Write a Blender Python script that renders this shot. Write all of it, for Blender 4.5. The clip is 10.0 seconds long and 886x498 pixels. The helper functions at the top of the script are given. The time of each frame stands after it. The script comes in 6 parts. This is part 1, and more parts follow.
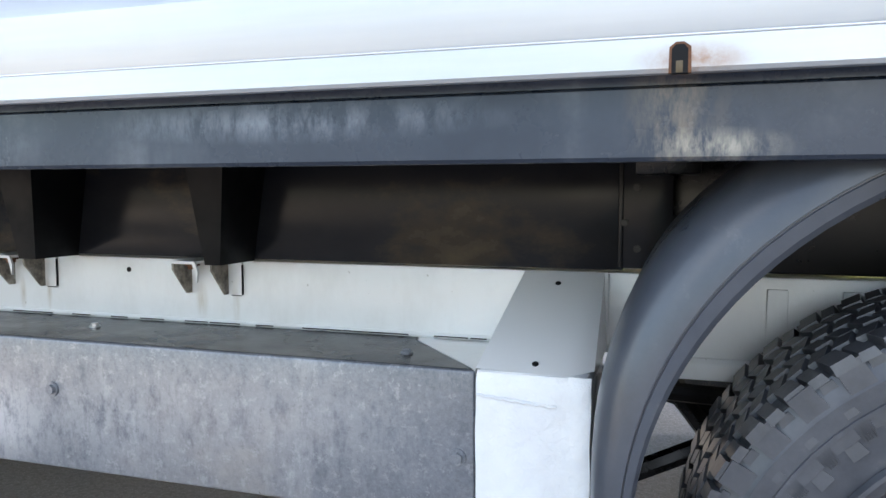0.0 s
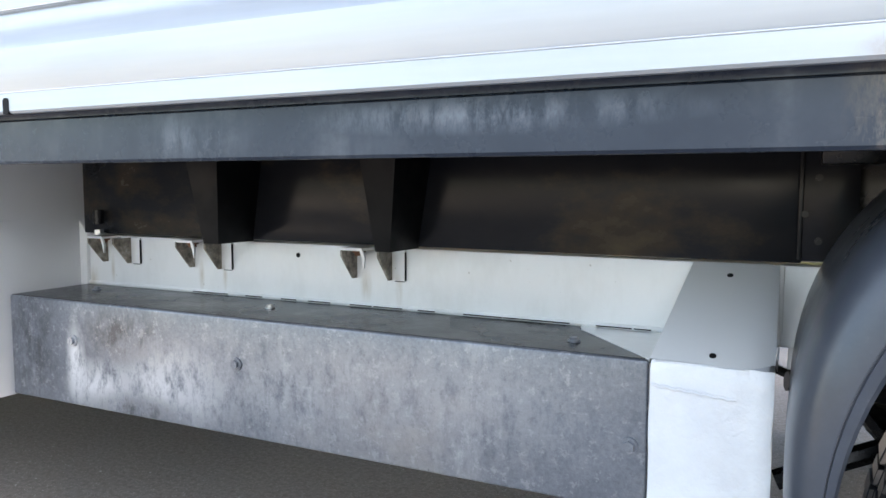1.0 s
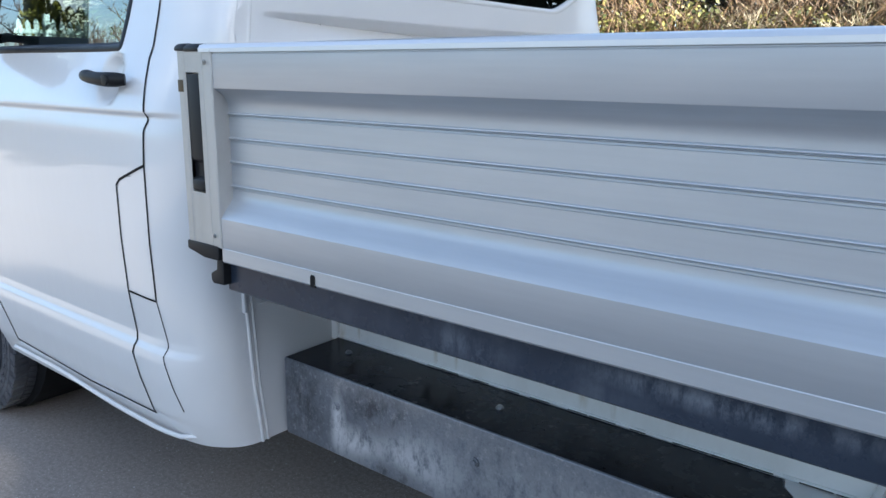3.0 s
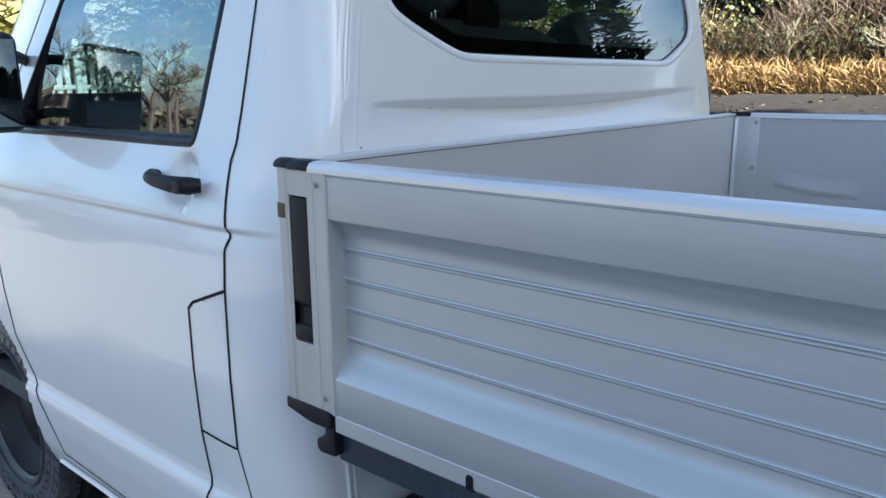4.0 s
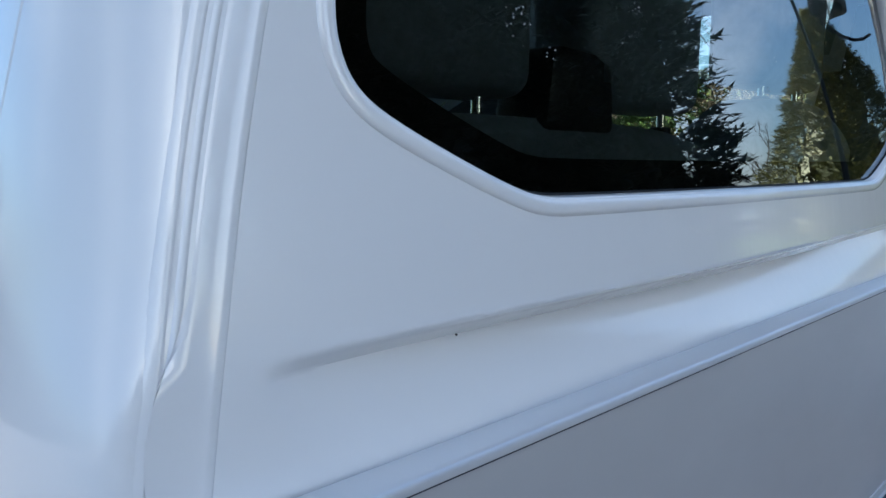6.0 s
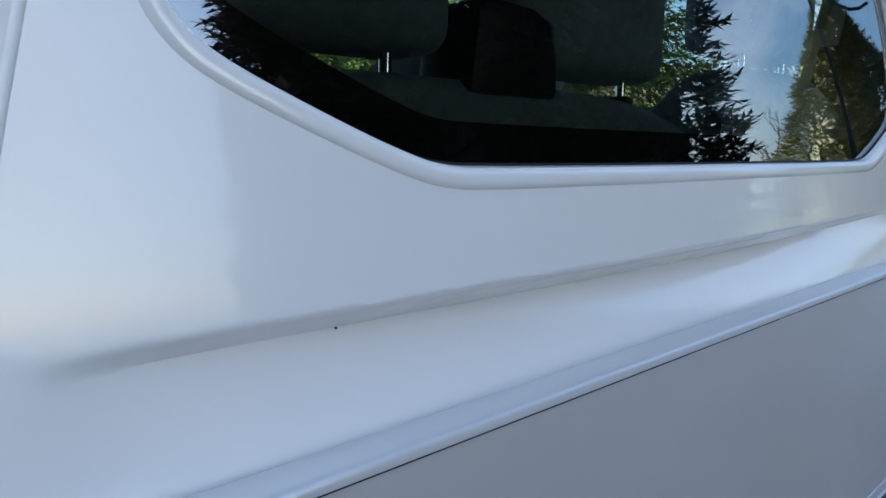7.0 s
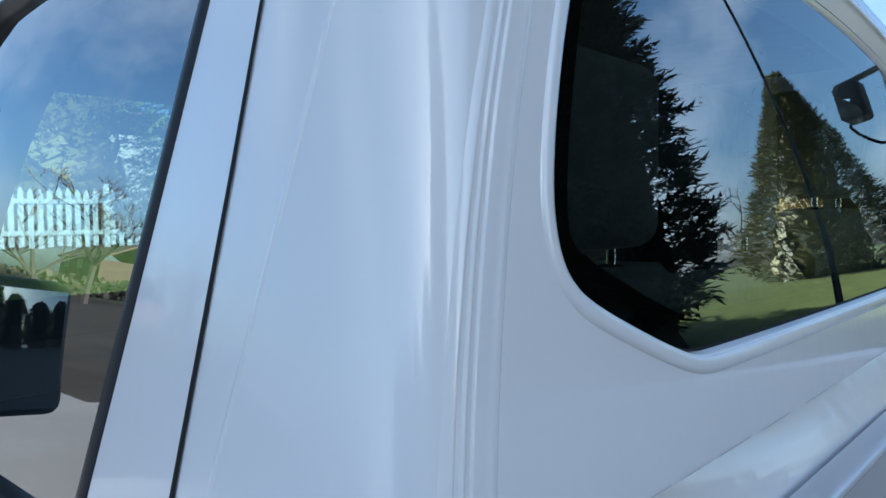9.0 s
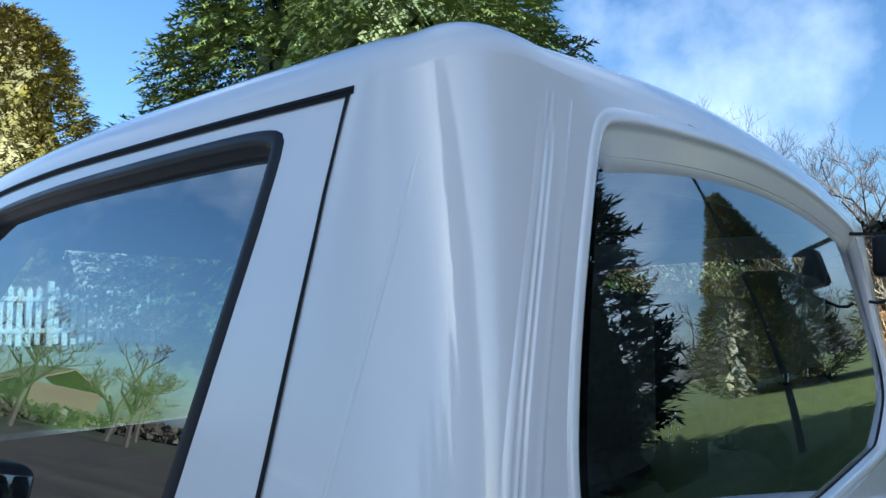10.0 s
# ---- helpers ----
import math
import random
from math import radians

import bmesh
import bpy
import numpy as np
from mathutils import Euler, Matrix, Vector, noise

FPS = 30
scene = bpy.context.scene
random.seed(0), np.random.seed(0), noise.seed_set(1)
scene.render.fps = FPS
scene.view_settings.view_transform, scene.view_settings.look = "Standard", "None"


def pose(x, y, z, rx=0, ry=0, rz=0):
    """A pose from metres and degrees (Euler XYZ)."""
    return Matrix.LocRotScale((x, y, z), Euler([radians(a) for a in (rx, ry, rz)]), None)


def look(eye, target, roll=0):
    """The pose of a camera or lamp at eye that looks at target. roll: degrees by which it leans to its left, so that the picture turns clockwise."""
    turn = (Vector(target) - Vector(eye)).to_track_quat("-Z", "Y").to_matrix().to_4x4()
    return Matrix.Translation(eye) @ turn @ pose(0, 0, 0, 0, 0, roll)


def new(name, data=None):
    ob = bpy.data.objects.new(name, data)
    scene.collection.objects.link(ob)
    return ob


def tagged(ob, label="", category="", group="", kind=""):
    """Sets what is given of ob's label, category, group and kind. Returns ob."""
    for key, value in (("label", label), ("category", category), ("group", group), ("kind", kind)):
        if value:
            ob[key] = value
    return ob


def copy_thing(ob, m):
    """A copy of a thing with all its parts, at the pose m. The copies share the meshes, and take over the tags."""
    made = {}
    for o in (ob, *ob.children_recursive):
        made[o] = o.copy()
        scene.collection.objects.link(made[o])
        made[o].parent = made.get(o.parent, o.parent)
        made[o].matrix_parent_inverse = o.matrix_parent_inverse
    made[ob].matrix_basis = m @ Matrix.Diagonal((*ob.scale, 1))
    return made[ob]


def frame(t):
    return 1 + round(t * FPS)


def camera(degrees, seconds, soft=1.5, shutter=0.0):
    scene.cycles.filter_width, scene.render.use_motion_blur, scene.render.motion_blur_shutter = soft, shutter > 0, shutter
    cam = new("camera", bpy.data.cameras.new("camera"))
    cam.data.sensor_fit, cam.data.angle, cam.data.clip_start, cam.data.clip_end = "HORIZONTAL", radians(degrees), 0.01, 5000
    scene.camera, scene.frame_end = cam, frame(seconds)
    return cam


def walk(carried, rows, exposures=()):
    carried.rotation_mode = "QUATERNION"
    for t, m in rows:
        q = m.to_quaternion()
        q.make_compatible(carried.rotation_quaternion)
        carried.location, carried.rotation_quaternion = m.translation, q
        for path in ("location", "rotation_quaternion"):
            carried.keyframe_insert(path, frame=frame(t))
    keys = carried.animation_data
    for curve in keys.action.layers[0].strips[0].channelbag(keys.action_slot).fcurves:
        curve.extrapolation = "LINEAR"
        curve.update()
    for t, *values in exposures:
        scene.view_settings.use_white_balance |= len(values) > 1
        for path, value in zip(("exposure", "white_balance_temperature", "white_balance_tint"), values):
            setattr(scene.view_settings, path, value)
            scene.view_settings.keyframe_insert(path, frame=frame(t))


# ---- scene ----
cam = camera(61.7, 10.0)
PATH = [
    (0, (1.444, -0.618, 0.777), (0.84, 1.283, 0.625), -0.0),
    (0.5, (1.409, -0.643, 0.771), (0.647, 1.199, 0.615), 0.1),
    (1, (1.374, -0.671, 0.774), (0.5, 1.12, 0.601), 0.1),
    (1.5, (1.356, -0.686, 0.776), (0.377, 1.045, 0.565), 0.1),
    (2, (1.327, -0.69, 0.787), (0.255, 0.976, 0.514), 0.3),
    (2.1, (1.317, -0.69, 0.804), (0.224, 0.96, 0.516), 0.3),
    (2.2, (1.307, -0.692, 0.839), (0.196, 0.942, 0.526), 0.5),
    (2.3, (1.299, -0.7, 0.885), (0.177, 0.922, 0.552), 0.6),
    (2.5, (1.306, -0.726, 0.996), (0.155, 0.867, 0.628), 0.7),
    (2.7, (1.326, -0.774, 1.118), (0.151, 0.794, 0.714), 0.7),
    (2.9, (1.328, -0.825, 1.205), (0.137, 0.72, 0.765), 0.8),
    (3, (1.318, -0.837, 1.236), (0.114, 0.692, 0.775), 0.6),
    (3.1, (1.299, -0.847, 1.245), (0.084, 0.673, 0.782), 0.5),
    (3.2, (1.265, -0.858, 1.265), (0.049, 0.657, 0.787), 0.5),
    (4.3, (0.791, -0.565, 1.436), (-0.473, 0.932, 1.038), -0.8),
    (4.5, (0.724, -0.464, 1.465), (-0.547, 1.038, 1.105), -0.8),
    (5, (0.566, -0.286, 1.494), (-0.735, 1.21, 1.233), -0.8),
    (5.5, (0.407, -0.122, 1.49), (-0.951, 1.329, 1.267), -0.2),
    (5.7, (0.368, -0.067, 1.491), (-1.004, 1.37, 1.26), 0.3),
    (6.8, (0.333, 0.11, 1.467), (-1.082, 1.497, 1.19), 0.8),
    (7.1, (0.358, 0.14, 1.467), (-1.046, 1.538, 1.195), 0.6),
    (7.5, (0.39, 0.175, 1.467), (-0.991, 1.596, 1.2), 0.2),
    (8, (0.374, 0.115, 1.479), (-0.99, 1.556, 1.232), -0.1),
    (8.3, (0.331, 0.034, 1.498), (-1.028, 1.481, 1.251), 0.2),
    (8.5, (0.294, -0.029, 1.514), (-1.064, 1.424, 1.301), 0.2),
    (8.7, (0.262, -0.082, 1.54), (-1.091, 1.379, 1.358), 0.1),
    (9, (0.226, -0.119, 1.576), (-1.109, 1.368, 1.489), -0.5),
    (9.3, (0.205, -0.135, 1.618), (-1.098, 1.382, 1.608), -0.3),
    (9.6, (0.199, -0.146, 1.674), (-1.071, 1.397, 1.741), 0.0),
    (9.8, (0.195, -0.158, 1.697), (-1.05, 1.403, 1.823), -0.1),
    (10, (0.196, -0.164, 1.706), (-1.038, 1.401, 1.874), 0.2),
]
EXPOSURES = [(0.0, 3.95, 7250, 9), (1.5, 3.80, 7250, 9), (2.0, 3.54, 7000, 9), (2.5, 3.1, 6500, 8), (3.2, 2.50, 5900, 5), (4.5, 2.26, 5700, 4), (5.7, 2.14, 5480, 4), (7.3, 2.26, 5600, 4), (8.0, 2.45, 5850, 4), (8.6, 2.11, 5400, 2), (9.3, 2.02, 5260, 2), (10.0, 1.80, 5150, 3)]
walk(cam, [(t, look(eye, target, roll)) for t, eye, target, roll in PATH], EXPOSURES)

# ---------------------------------------------------------------- light
SUN_AZ, SUN_EL = radians(98), radians(20)      # clockwise from +y, above the horizon
world = bpy.data.worlds.new("sky")
scene.world = world
world.use_nodes = True
wn, wl = world.node_tree.nodes, world.node_tree.links
wn.clear()
sky = wn.new("ShaderNodeTexSky")
sky.sky_type, sky.sun_disc = "NISHITA", False
sky.sun_elevation, sky.sun_rotation = SUN_EL, SUN_AZ
sky.air_density, sky.dust_density, sky.ozone_density = 1.0, 2.0, 3.0
cloud = wn.new("ShaderNodeTexNoise")
cloud.inputs["Scale"].default_value, cloud.inputs["Detail"].default_value, cloud.inputs["Roughness"].default_value = 2.6, 7.0, 0.55
cloud_ramp = wn.new("ShaderNodeValToRGB")
cloud_ramp.color_ramp.elements[0].position, cloud_ramp.color_ramp.elements[1].position = 0.49, 0.84
cloud_mix = wn.new("ShaderNodeMixRGB")
cloud_mix.inputs[2].default_value = (8.0, 8.0, 8.2, 1)
bg, wout = wn.new("ShaderNodeBackground"), wn.new("ShaderNodeOutputWorld")
bg.inputs[1].default_value = 0.060
wl.new(cloud.outputs["Fac"], cloud_ramp.inputs[0])
wl.new(cloud_ramp.outputs[0], cloud_mix.inputs[0])
wl.new(sky.outputs[0], cloud_mix.inputs[1])
wl.new(cloud_mix.outputs[0], bg.inputs[0])
wl.new(bg.outputs[0], wout.inputs[0])
sun = new("sun", bpy.data.lights.new("sun", "SUN"))
sun.data.energy, sun.data.angle, sun.data.color = 5.0, radians(0.6), (1.0, 0.93, 0.82)
sun_from = Vector((math.sin(SUN_AZ) * math.cos(SUN_EL), math.cos(SUN_AZ) * math.cos(SUN_EL), math.sin(SUN_EL)))
sun.matrix_world = look(sun_from * 40, (0, 0, 0))


# ---------------------------------------------------------------- materials
def material(name, base, rough=0.5, metal=0.0, coat=0.0, spec=0.5):
    m = bpy.data.materials.new(name)
    m.use_nodes = True
    n = m.node_tree.nodes["Principled BSDF"]
    n.inputs["Base Color"].default_value = (*base, 1)
    n.inputs["Roughness"].default_value = rough
    n.inputs["Metallic"].default_value = metal
    n.inputs["Coat Weight"].default_value = coat
    n.inputs["Coat Roughness"].default_value = 0.04
    n.inputs["Specular IOR Level"].default_value = spec
    return m


def add_noise(m, scale, detail=4.0, rough=0.6, stretch=(1, 1, 1)):
    t = m.node_tree
    tc, mp, nz = t.nodes.new("ShaderNodeTexCoord"), t.nodes.new("ShaderNodeMapping"), t.nodes.new("ShaderNodeTexNoise")
    mp.inputs["Scale"].default_value = stretch
    nz.inputs["Scale"].default_value, nz.inputs["Detail"].default_value, nz.inputs["Roughness"].default_value = scale, detail, rough
    t.links.new(tc.outputs["Object"], mp.inputs[0])
    t.links.new(mp.outputs[0], nz.inputs["Vector"])
    return nz.outputs["Fac"]


def ramp(m, fac, stops):
    t = m.node_tree
    r = t.nodes.new("ShaderNodeValToRGB")
    while len(r.color_ramp.elements) < len(stops):
        r.color_ramp.elements.new(0.5)
    for e, (p, c) in zip(r.color_ramp.elements, stops):
        e.position, e.color = p, (*((c, c, c) if isinstance(c, (int, float)) else c), 1)
    t.links.new(fac, r.inputs[0])
    return r.outputs[0]


def blend(m, fac, a, b, how="MIX"):
    t = m.node_tree
    x = t.nodes.new("ShaderNodeMixRGB")
    x.blend_type = how
    for k, v in ((0, fac), (1, a), (2, b)):
        if isinstance(v, (int, float)):
            x.inputs[k].default_value = v if k == 0 else (v, v, v, 1)
        elif isinstance(v, tuple):
            x.inputs[k].default_value = (*v, 1)
        else:
            t.links.new(v, x.inputs[k])
    return x.outputs[0]


def colour(m, socket):
    m.node_tree.links.new(socket, m.node_tree.nodes["Principled BSDF"].inputs["Base Color"])


def roughness(m, socket):
    m.node_tree.links.new(socket, m.node_tree.nodes["Principled BSDF"].inputs["Roughness"])


def bump(m, height, strength=0.2, distance=0.002):
    t = m.node_tree
    b = t.nodes.new("ShaderNodeBump")
    b.inputs["Strength"].default_value, b.inputs["Distance"].default_value = strength, distance
    t.links.new(height, b.inputs["Height"])
    t.links.new(b.outputs[0], t.nodes["Principled BSDF"].inputs["Normal"])


def spot(m, centre, scale, edges):
    """A soft round mask about a place, broken up at its rim by noise: 1 inside."""
    t = m.node_tree
    tc, sb, ml, ln = (t.nodes.new(k) for k in ("ShaderNodeTexCoord", "ShaderNodeVectorMath", "ShaderNodeVectorMath", "ShaderNodeVectorMath"))
    sb.operation, ml.operation, ln.operation = "SUBTRACT", "MULTIPLY", "LENGTH"
    sb.inputs[1].default_value, ml.inputs[1].default_value = centre, scale
    t.links.new(tc.outputs["Object"], sb.inputs[0])
    t.links.new(sb.outputs[0], ml.inputs[0])
    t.links.new(ml.outputs[0], ln.inputs[0])
    return ramp(m, ln.outputs["Value"], [(edges[0], 1.0), (edges[1], 0.0)])


def over(m, mask, shade):
    """Lays a colour over the material's own by a mask."""
    n = m.node_tree.nodes["Principled BSDF"]
    colour(m, blend(m, mask, n.inputs["Base Color"].links[0].from_socket, shade))


# white lacquer with a faint film of road dirt
paint = material("white_paint", (0.80, 0.80, 0.805), 0.30, 0, 1.0)
paint.node_tree.nodes["Principled BSDF"].inputs["Coat Roughness"].default_value = 0.03
dirt = add_noise(paint, 1.6, 3.0, 0.5, (1, 1, 0.5))
speck = add_noise(paint, 160.0, 2.0, 0.5)
colour(paint, blend(paint, ramp(paint, speck, [(0.80, 0.0), (0.86, 0.2)]), ramp(paint, dirt, [(0.2, (0.735, 0.735, 0.735)), (0.8, (0.77, 0.77, 0.775))]), (0.45, 0.42, 0.38)))

wave_a = add_noise(paint, 16.0, 3.0, 0.55, (1, 1, 0.35))
wave_b = paint.node_tree.nodes.new("ShaderNodeBump")
wave_b.inputs["Strength"].default_value, wave_b.inputs["Distance"].default_value = 0.35, 0.002
paint.node_tree.links.new(wave_a, wave_b.inputs["Height"])
paint.node_tree.links.new(wave_b.outputs[0], paint.node_tree.nodes["Principled BSDF"].inputs["Coat Normal"])

# chassis white, brushed and thick, with specks and stains
chassis_white = material("chassis_white", (0.75, 0.76, 0.77), 0.42, 0, 0.15)
cw = add_noise(chassis_white, 7.0, 6.0, 0.7, (1, 1, 0.4))
cs = add_noise(chassis_white, 90.0, 2.0, 0.5)
colour(chassis_white, blend(chassis_white, ramp(chassis_white, cs, [(0.73, 0.0), (0.78, 0.5)]), ramp(chassis_white, cw, [(0.3, (0.77, 0.765, 0.75)), (0.55, (0.86, 0.86, 0.855))]), (0.30, 0.26, 0.2)))
bump(chassis_white, add_noise(chassis_white, 60.0, 3.0, 0.6), 0.25, 0.002)

RUNS = ((0.672, 0.594, 70.0), (0.740, 0.590, 120.0), (0.283, 0.592, 110.0), (0.345, 0.592, 140.0), (0.030, 0.592, 130.0), (-0.03, 0.565, 60.0))

# thick, lumpy stone-chip coating
stone_chip = material("stone_chip_white", (0.78, 0.79, 0.81), 0.45, 0, 0.1)
sc = add_noise(stone_chip, 45.0, 4.0, 0.6)
colour(stone_chip, ramp(stone_chip, add_noise(stone_chip, 9.0, 5.0, 0.6), [(0.25, (0.68, 0.69, 0.72)), (0.6, (0.80, 0.81, 0.83))]))
bump(stone_chip, sc, 0.7, 0.006)

# anodised aluminium of the sideboards
alu = material("anodised_aluminium", (0.60, 0.61, 0.63), 0.42, 0.6)
an = add_noise(alu, 5.0, 5.0, 0.6, (0.3, 1, 1))
af = add_noise(alu, 120.0, 3.0, 0.5, (0.05, 1, 1))
colour(alu, blend(alu, 0.35, ramp(alu, an, [(0.3, (0.455, 0.490, 0.530)), (0.7, (0.525, 0.562, 0.606))]), ramp(alu, af, [(0.3, 0.46), (0.7, 0.54)])))
roughness(alu, ramp(alu, an, [(0.3, 0.46), (0.7, 0.38)]))


run_break = add_noise(chassis_white, 55.0, 5.0, 0.7, (1, 1, 0.15))
for rx, rz, rk in RUNS:
    over(chassis_white, blend(chassis_white, 1.0, spot(chassis_white, (rx, 0.453, rz), (rk, 4.0, 28.0), (0.1, 1.0)), ramp(chassis_white, run_break, [(0.35, 0.05), (0.62, 0.6)]), "MULTIPLY"), (0.42, 0.33, 0.20))
rust_break = add_noise(alu, 70.0, 5.0, 0.7)
rust_mask = blend(alu, 1.0, spot(alu, (1.452, 0.0, 0.880), (20.0, 1.0, 60.0), (0.10, 1.0)), ramp(alu, rust_break, [(0.30, 0.15), (0.62, 0.95)]), "MULTIPLY")
over(alu, rust_mask, (0.30, 0.15, 0.07))
alu.node_tree.links.new(ramp(alu, rust_mask, [(0.0, 0.55), (0.6, 0.1)]), alu.node_tree.nodes["Principled BSDF"].inputs["Metallic"])
scuff = add_noise(alu, 9.0, 7.0, 0.75, (0.5, 1, 4.0))
over(alu, ramp(alu, scuff, [(0.70, 0.0), (0.74, 0.35)]), (0.30, 0.29, 0.28))
alu_plain = material("plain_aluminium_sheet", (0.56, 0.56, 0.57), 0.40, 0.35)
colour(alu_plain, ramp(alu_plain, add_noise(alu_plain, 2.2, 5.0, 0.6, (1, 0.5, 1)), [(0.3, (0.53, 0.53, 0.54)), (0.7, (0.60, 0.605, 0.615))]))
roughness(alu_plain, ramp(alu_plain, add_noise(alu_plain, 5.0, 6.0, 0.7, (1, 0.35, 1)), [(0.35, 0.46), (0.65, 0.36)]))
alu_bright = material("polished_aluminium_edge", (0.76, 0.77, 0.79), 0.34, 0.5)
roughness(alu_bright, ramp(alu_bright, add_noise(alu_bright, 4.0, 2.0), [(0.3, 0.37), (0.7, 0.30)]))
post_metal = material("weathered_post_metal", (0.50, 0.49, 0.46), 0.5, 0.4)
colour(post_metal, ramp(post_metal, add_noise(post_metal, 6.0, 6.0, 0.65, (1, 1, 0.35)), [(0.3, (0.42, 0.41, 0.38)), (0.7, (0.56, 0.55, 0.53))]))

# the grey under-rail: dull paint with pale rubbed streaks
rail_grey = material("dull_grey_steel", (0.12, 0.13, 0.14), 0.42, 0.0, 0.0, 0.34)
rs = add_noise(rail_grey, 5.0, 8.0, 0.7, (1.2, 1, 1.2))
rv = add_noise(rail_grey, 26.0, 3.0, 0.6, (1.0, 1, 0.12))
rmask = blend(rail_grey, 1.0, ramp(rail_grey, rs, [(0.5, 0.0), (0.72, 0.35)]), ramp(rail_grey, rv, [(0.4, 0.0), (0.7, 0.8)]), "MULTIPLY")
colour(rail_grey, blend(rail_grey, rmask, ramp(rail_grey, rs, [(0.3, (0.020, 0.029, 0.048)), (0.7, (0.040, 0.053, 0.078))]), (0.24, 0.25, 0.27)))
rail_break = add_noise(rail_grey, 38.0, 6.0, 0.75, (1.0, 1, 0.35))
for c, k, a, shade in (((1.440, 0.03, 0.845), (22.0, 1.0, 14.0), 0.45, (0.34, 0.27, 0.19)), ((1.47, 0.03, 0.815), (14.0, 1.0, 60.0), 0.65, (0.50, 0.46, 0.38)), ((0.645, 0.03, 0.832), (16.0, 1.0, 26.0), 0.22, (0.30, 0.33, 0.38)), ((0.70, 0.03, 0.825), (12.0, 1.0, 40.0), 0.2, (0.30, 0.33, 0.38)), ((1.08, 0.03, 0.845), (4.0, 1.0, 45.0), 0.5, (0.30, 0.33, 0.38))):
    over(rail_grey, blend(rail_grey, 1.0, spot(rail_grey, c, k, (0.1, 1.0)), ramp(rail_grey, rail_break, [(0.42, 0.0), (0.60, a)]), "MULTIPLY"), shade)
roughness(rail_grey, ramp(rail_grey, rs, [(0.3, 0.32), (0.7, 0.22)]))

# the box below: galvanised sheet, mottled, limescale runs
galva = material("weathered_galvanised_sheet", (0.2, 0.2, 0.21), 0.3, 0.35)
g1 = add_noise(galva, 2.4, 8.0, 0.62, (1, 1, 1.3))
g2 = add_noise(galva, 190.0, 4.0, 0.7)
g3 = add_noise(galva, 11.0, 6.0, 0.7, (1.0, 1, 0.30))
gm = blend(galva, 0.24, ramp(galva, g1, [(0.30, (0.095, 0.107, 0.132)), (0.5, (0.165, 0.180, 0.212)), (0.72, (0.345, 0.342, 0.338))]), ramp(galva, g2, [(0.35, (0.15, 0.155, 0.17)), (0.66, (0.40, 0.41, 0.43))]))
colour(galva, blend(galva, ramp(galva, g3, [(0.56, 0.0), (0.74, 0.6)]), gm, (0.48, 0.49, 0.51)))
lime = add_noise(galva, 34.0, 6.0, 0.75, (1.0, 1, 0.5))
for c, sc, ed, k in (((0.143, 0.26, 0.435), (32.0, 1.0, 11.0), (0.3, 1.0), 1.0), ((0.20, 0.26, 0.395), (10.0, 1.0, 16.0), (0.2, 1.0), 0.95), ((0.36, 0.26, 0.42), (5.5, 1.0, 11.0), (0.1, 1.0), 0.8), ((0.62, 0.26, 0.44), (3.0, 1.0, 8.0), (0.1, 1.0), 0.30), ((0.95, 0.26, 0.46), (3.5, 1.0, 9.0), (0.1, 1.0), 0.25)):
    over(galva, blend(galva, 1.0, spot(galva, c, sc, ed), ramp(galva, lime, [(0.37, 0.0), (0.54, k)]), "MULTIPLY"), (0.66, 0.665, 0.68))
for c, sc in (((0.30, 0.26, 0.365), (6.0, 1.0, 26.0)), ((0.26, 0.26, 0.50), (7.0, 1.0, 14.0)), ((0.02, 0.26, 0.46), (9.0, 1.0, 6.0))):
    over(galva, blend(galva, 1.0, spot(galva, c, sc, (0.2, 1.0)), ramp(galva, lime, [(0.42, 0.0), (0.58, 0.85)]), "MULTIPLY"), (0.05, 0.052, 0.06))
over(galva, blend(galva, 1.0, spot(galva, (0.78, 0.26, 0.42), (3.2, 1.0, 9.0), (0.1, 1.0)), ramp(galva, g1, [(0.40, 0.0), (0.60, 0.45)]), "MULTIPLY"), (0.40, 0.33, 0.27))
spangle = add_noise(galva, 62.0, 3.0, 0.8, (1.0, 1, 1.0))
over(galva, ramp(galva, spangle, [(0.56, 0.0), (0.66, 0.35)]), (0.46, 0.465, 0.48))
over(galva, ramp(galva, spangle, [(0.30, 0.35), (0.40, 0.0)]), (0.10, 0.105, 0.115))
roughness(galva, ramp(galva, g1, [(0.3, 0.34), (0.7, 0.25)]))
bump(galva, g2, 0.15, 0.001)

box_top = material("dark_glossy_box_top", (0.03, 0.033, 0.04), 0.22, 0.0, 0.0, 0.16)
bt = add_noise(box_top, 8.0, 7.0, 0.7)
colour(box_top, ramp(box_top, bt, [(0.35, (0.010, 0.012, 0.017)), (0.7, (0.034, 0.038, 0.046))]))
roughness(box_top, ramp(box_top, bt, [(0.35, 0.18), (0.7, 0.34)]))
black_steel = material("black_chassis_paint", (0.018, 0.018, 0.02), 0.38, 0, 0, 0.3)
bs = add_noise(black_steel, 6.0, 8.0, 0.75, (1, 1, 1))
colour(black_steel, ramp(black_steel, bs, [(0.35, (0.004, 0.0045, 0.006)), (0.64, (0.009, 0.009, 0.010)), (0.80, (0.045, 0.036, 0.026))]))
roughness(black_steel, ramp(black_steel, bs, [(0.35, 0.22), (0.7, 0.42)]))
matt_black = material("matt_black_bracket", (0.003, 0.003, 0.0035), 0.55, 0, 0, 0.2)
roughness(matt_black, ramp(matt_black, add_noise(matt_black, 25.0, 4.0), [(0.3, 0.45), (0.7, 0.7)]))
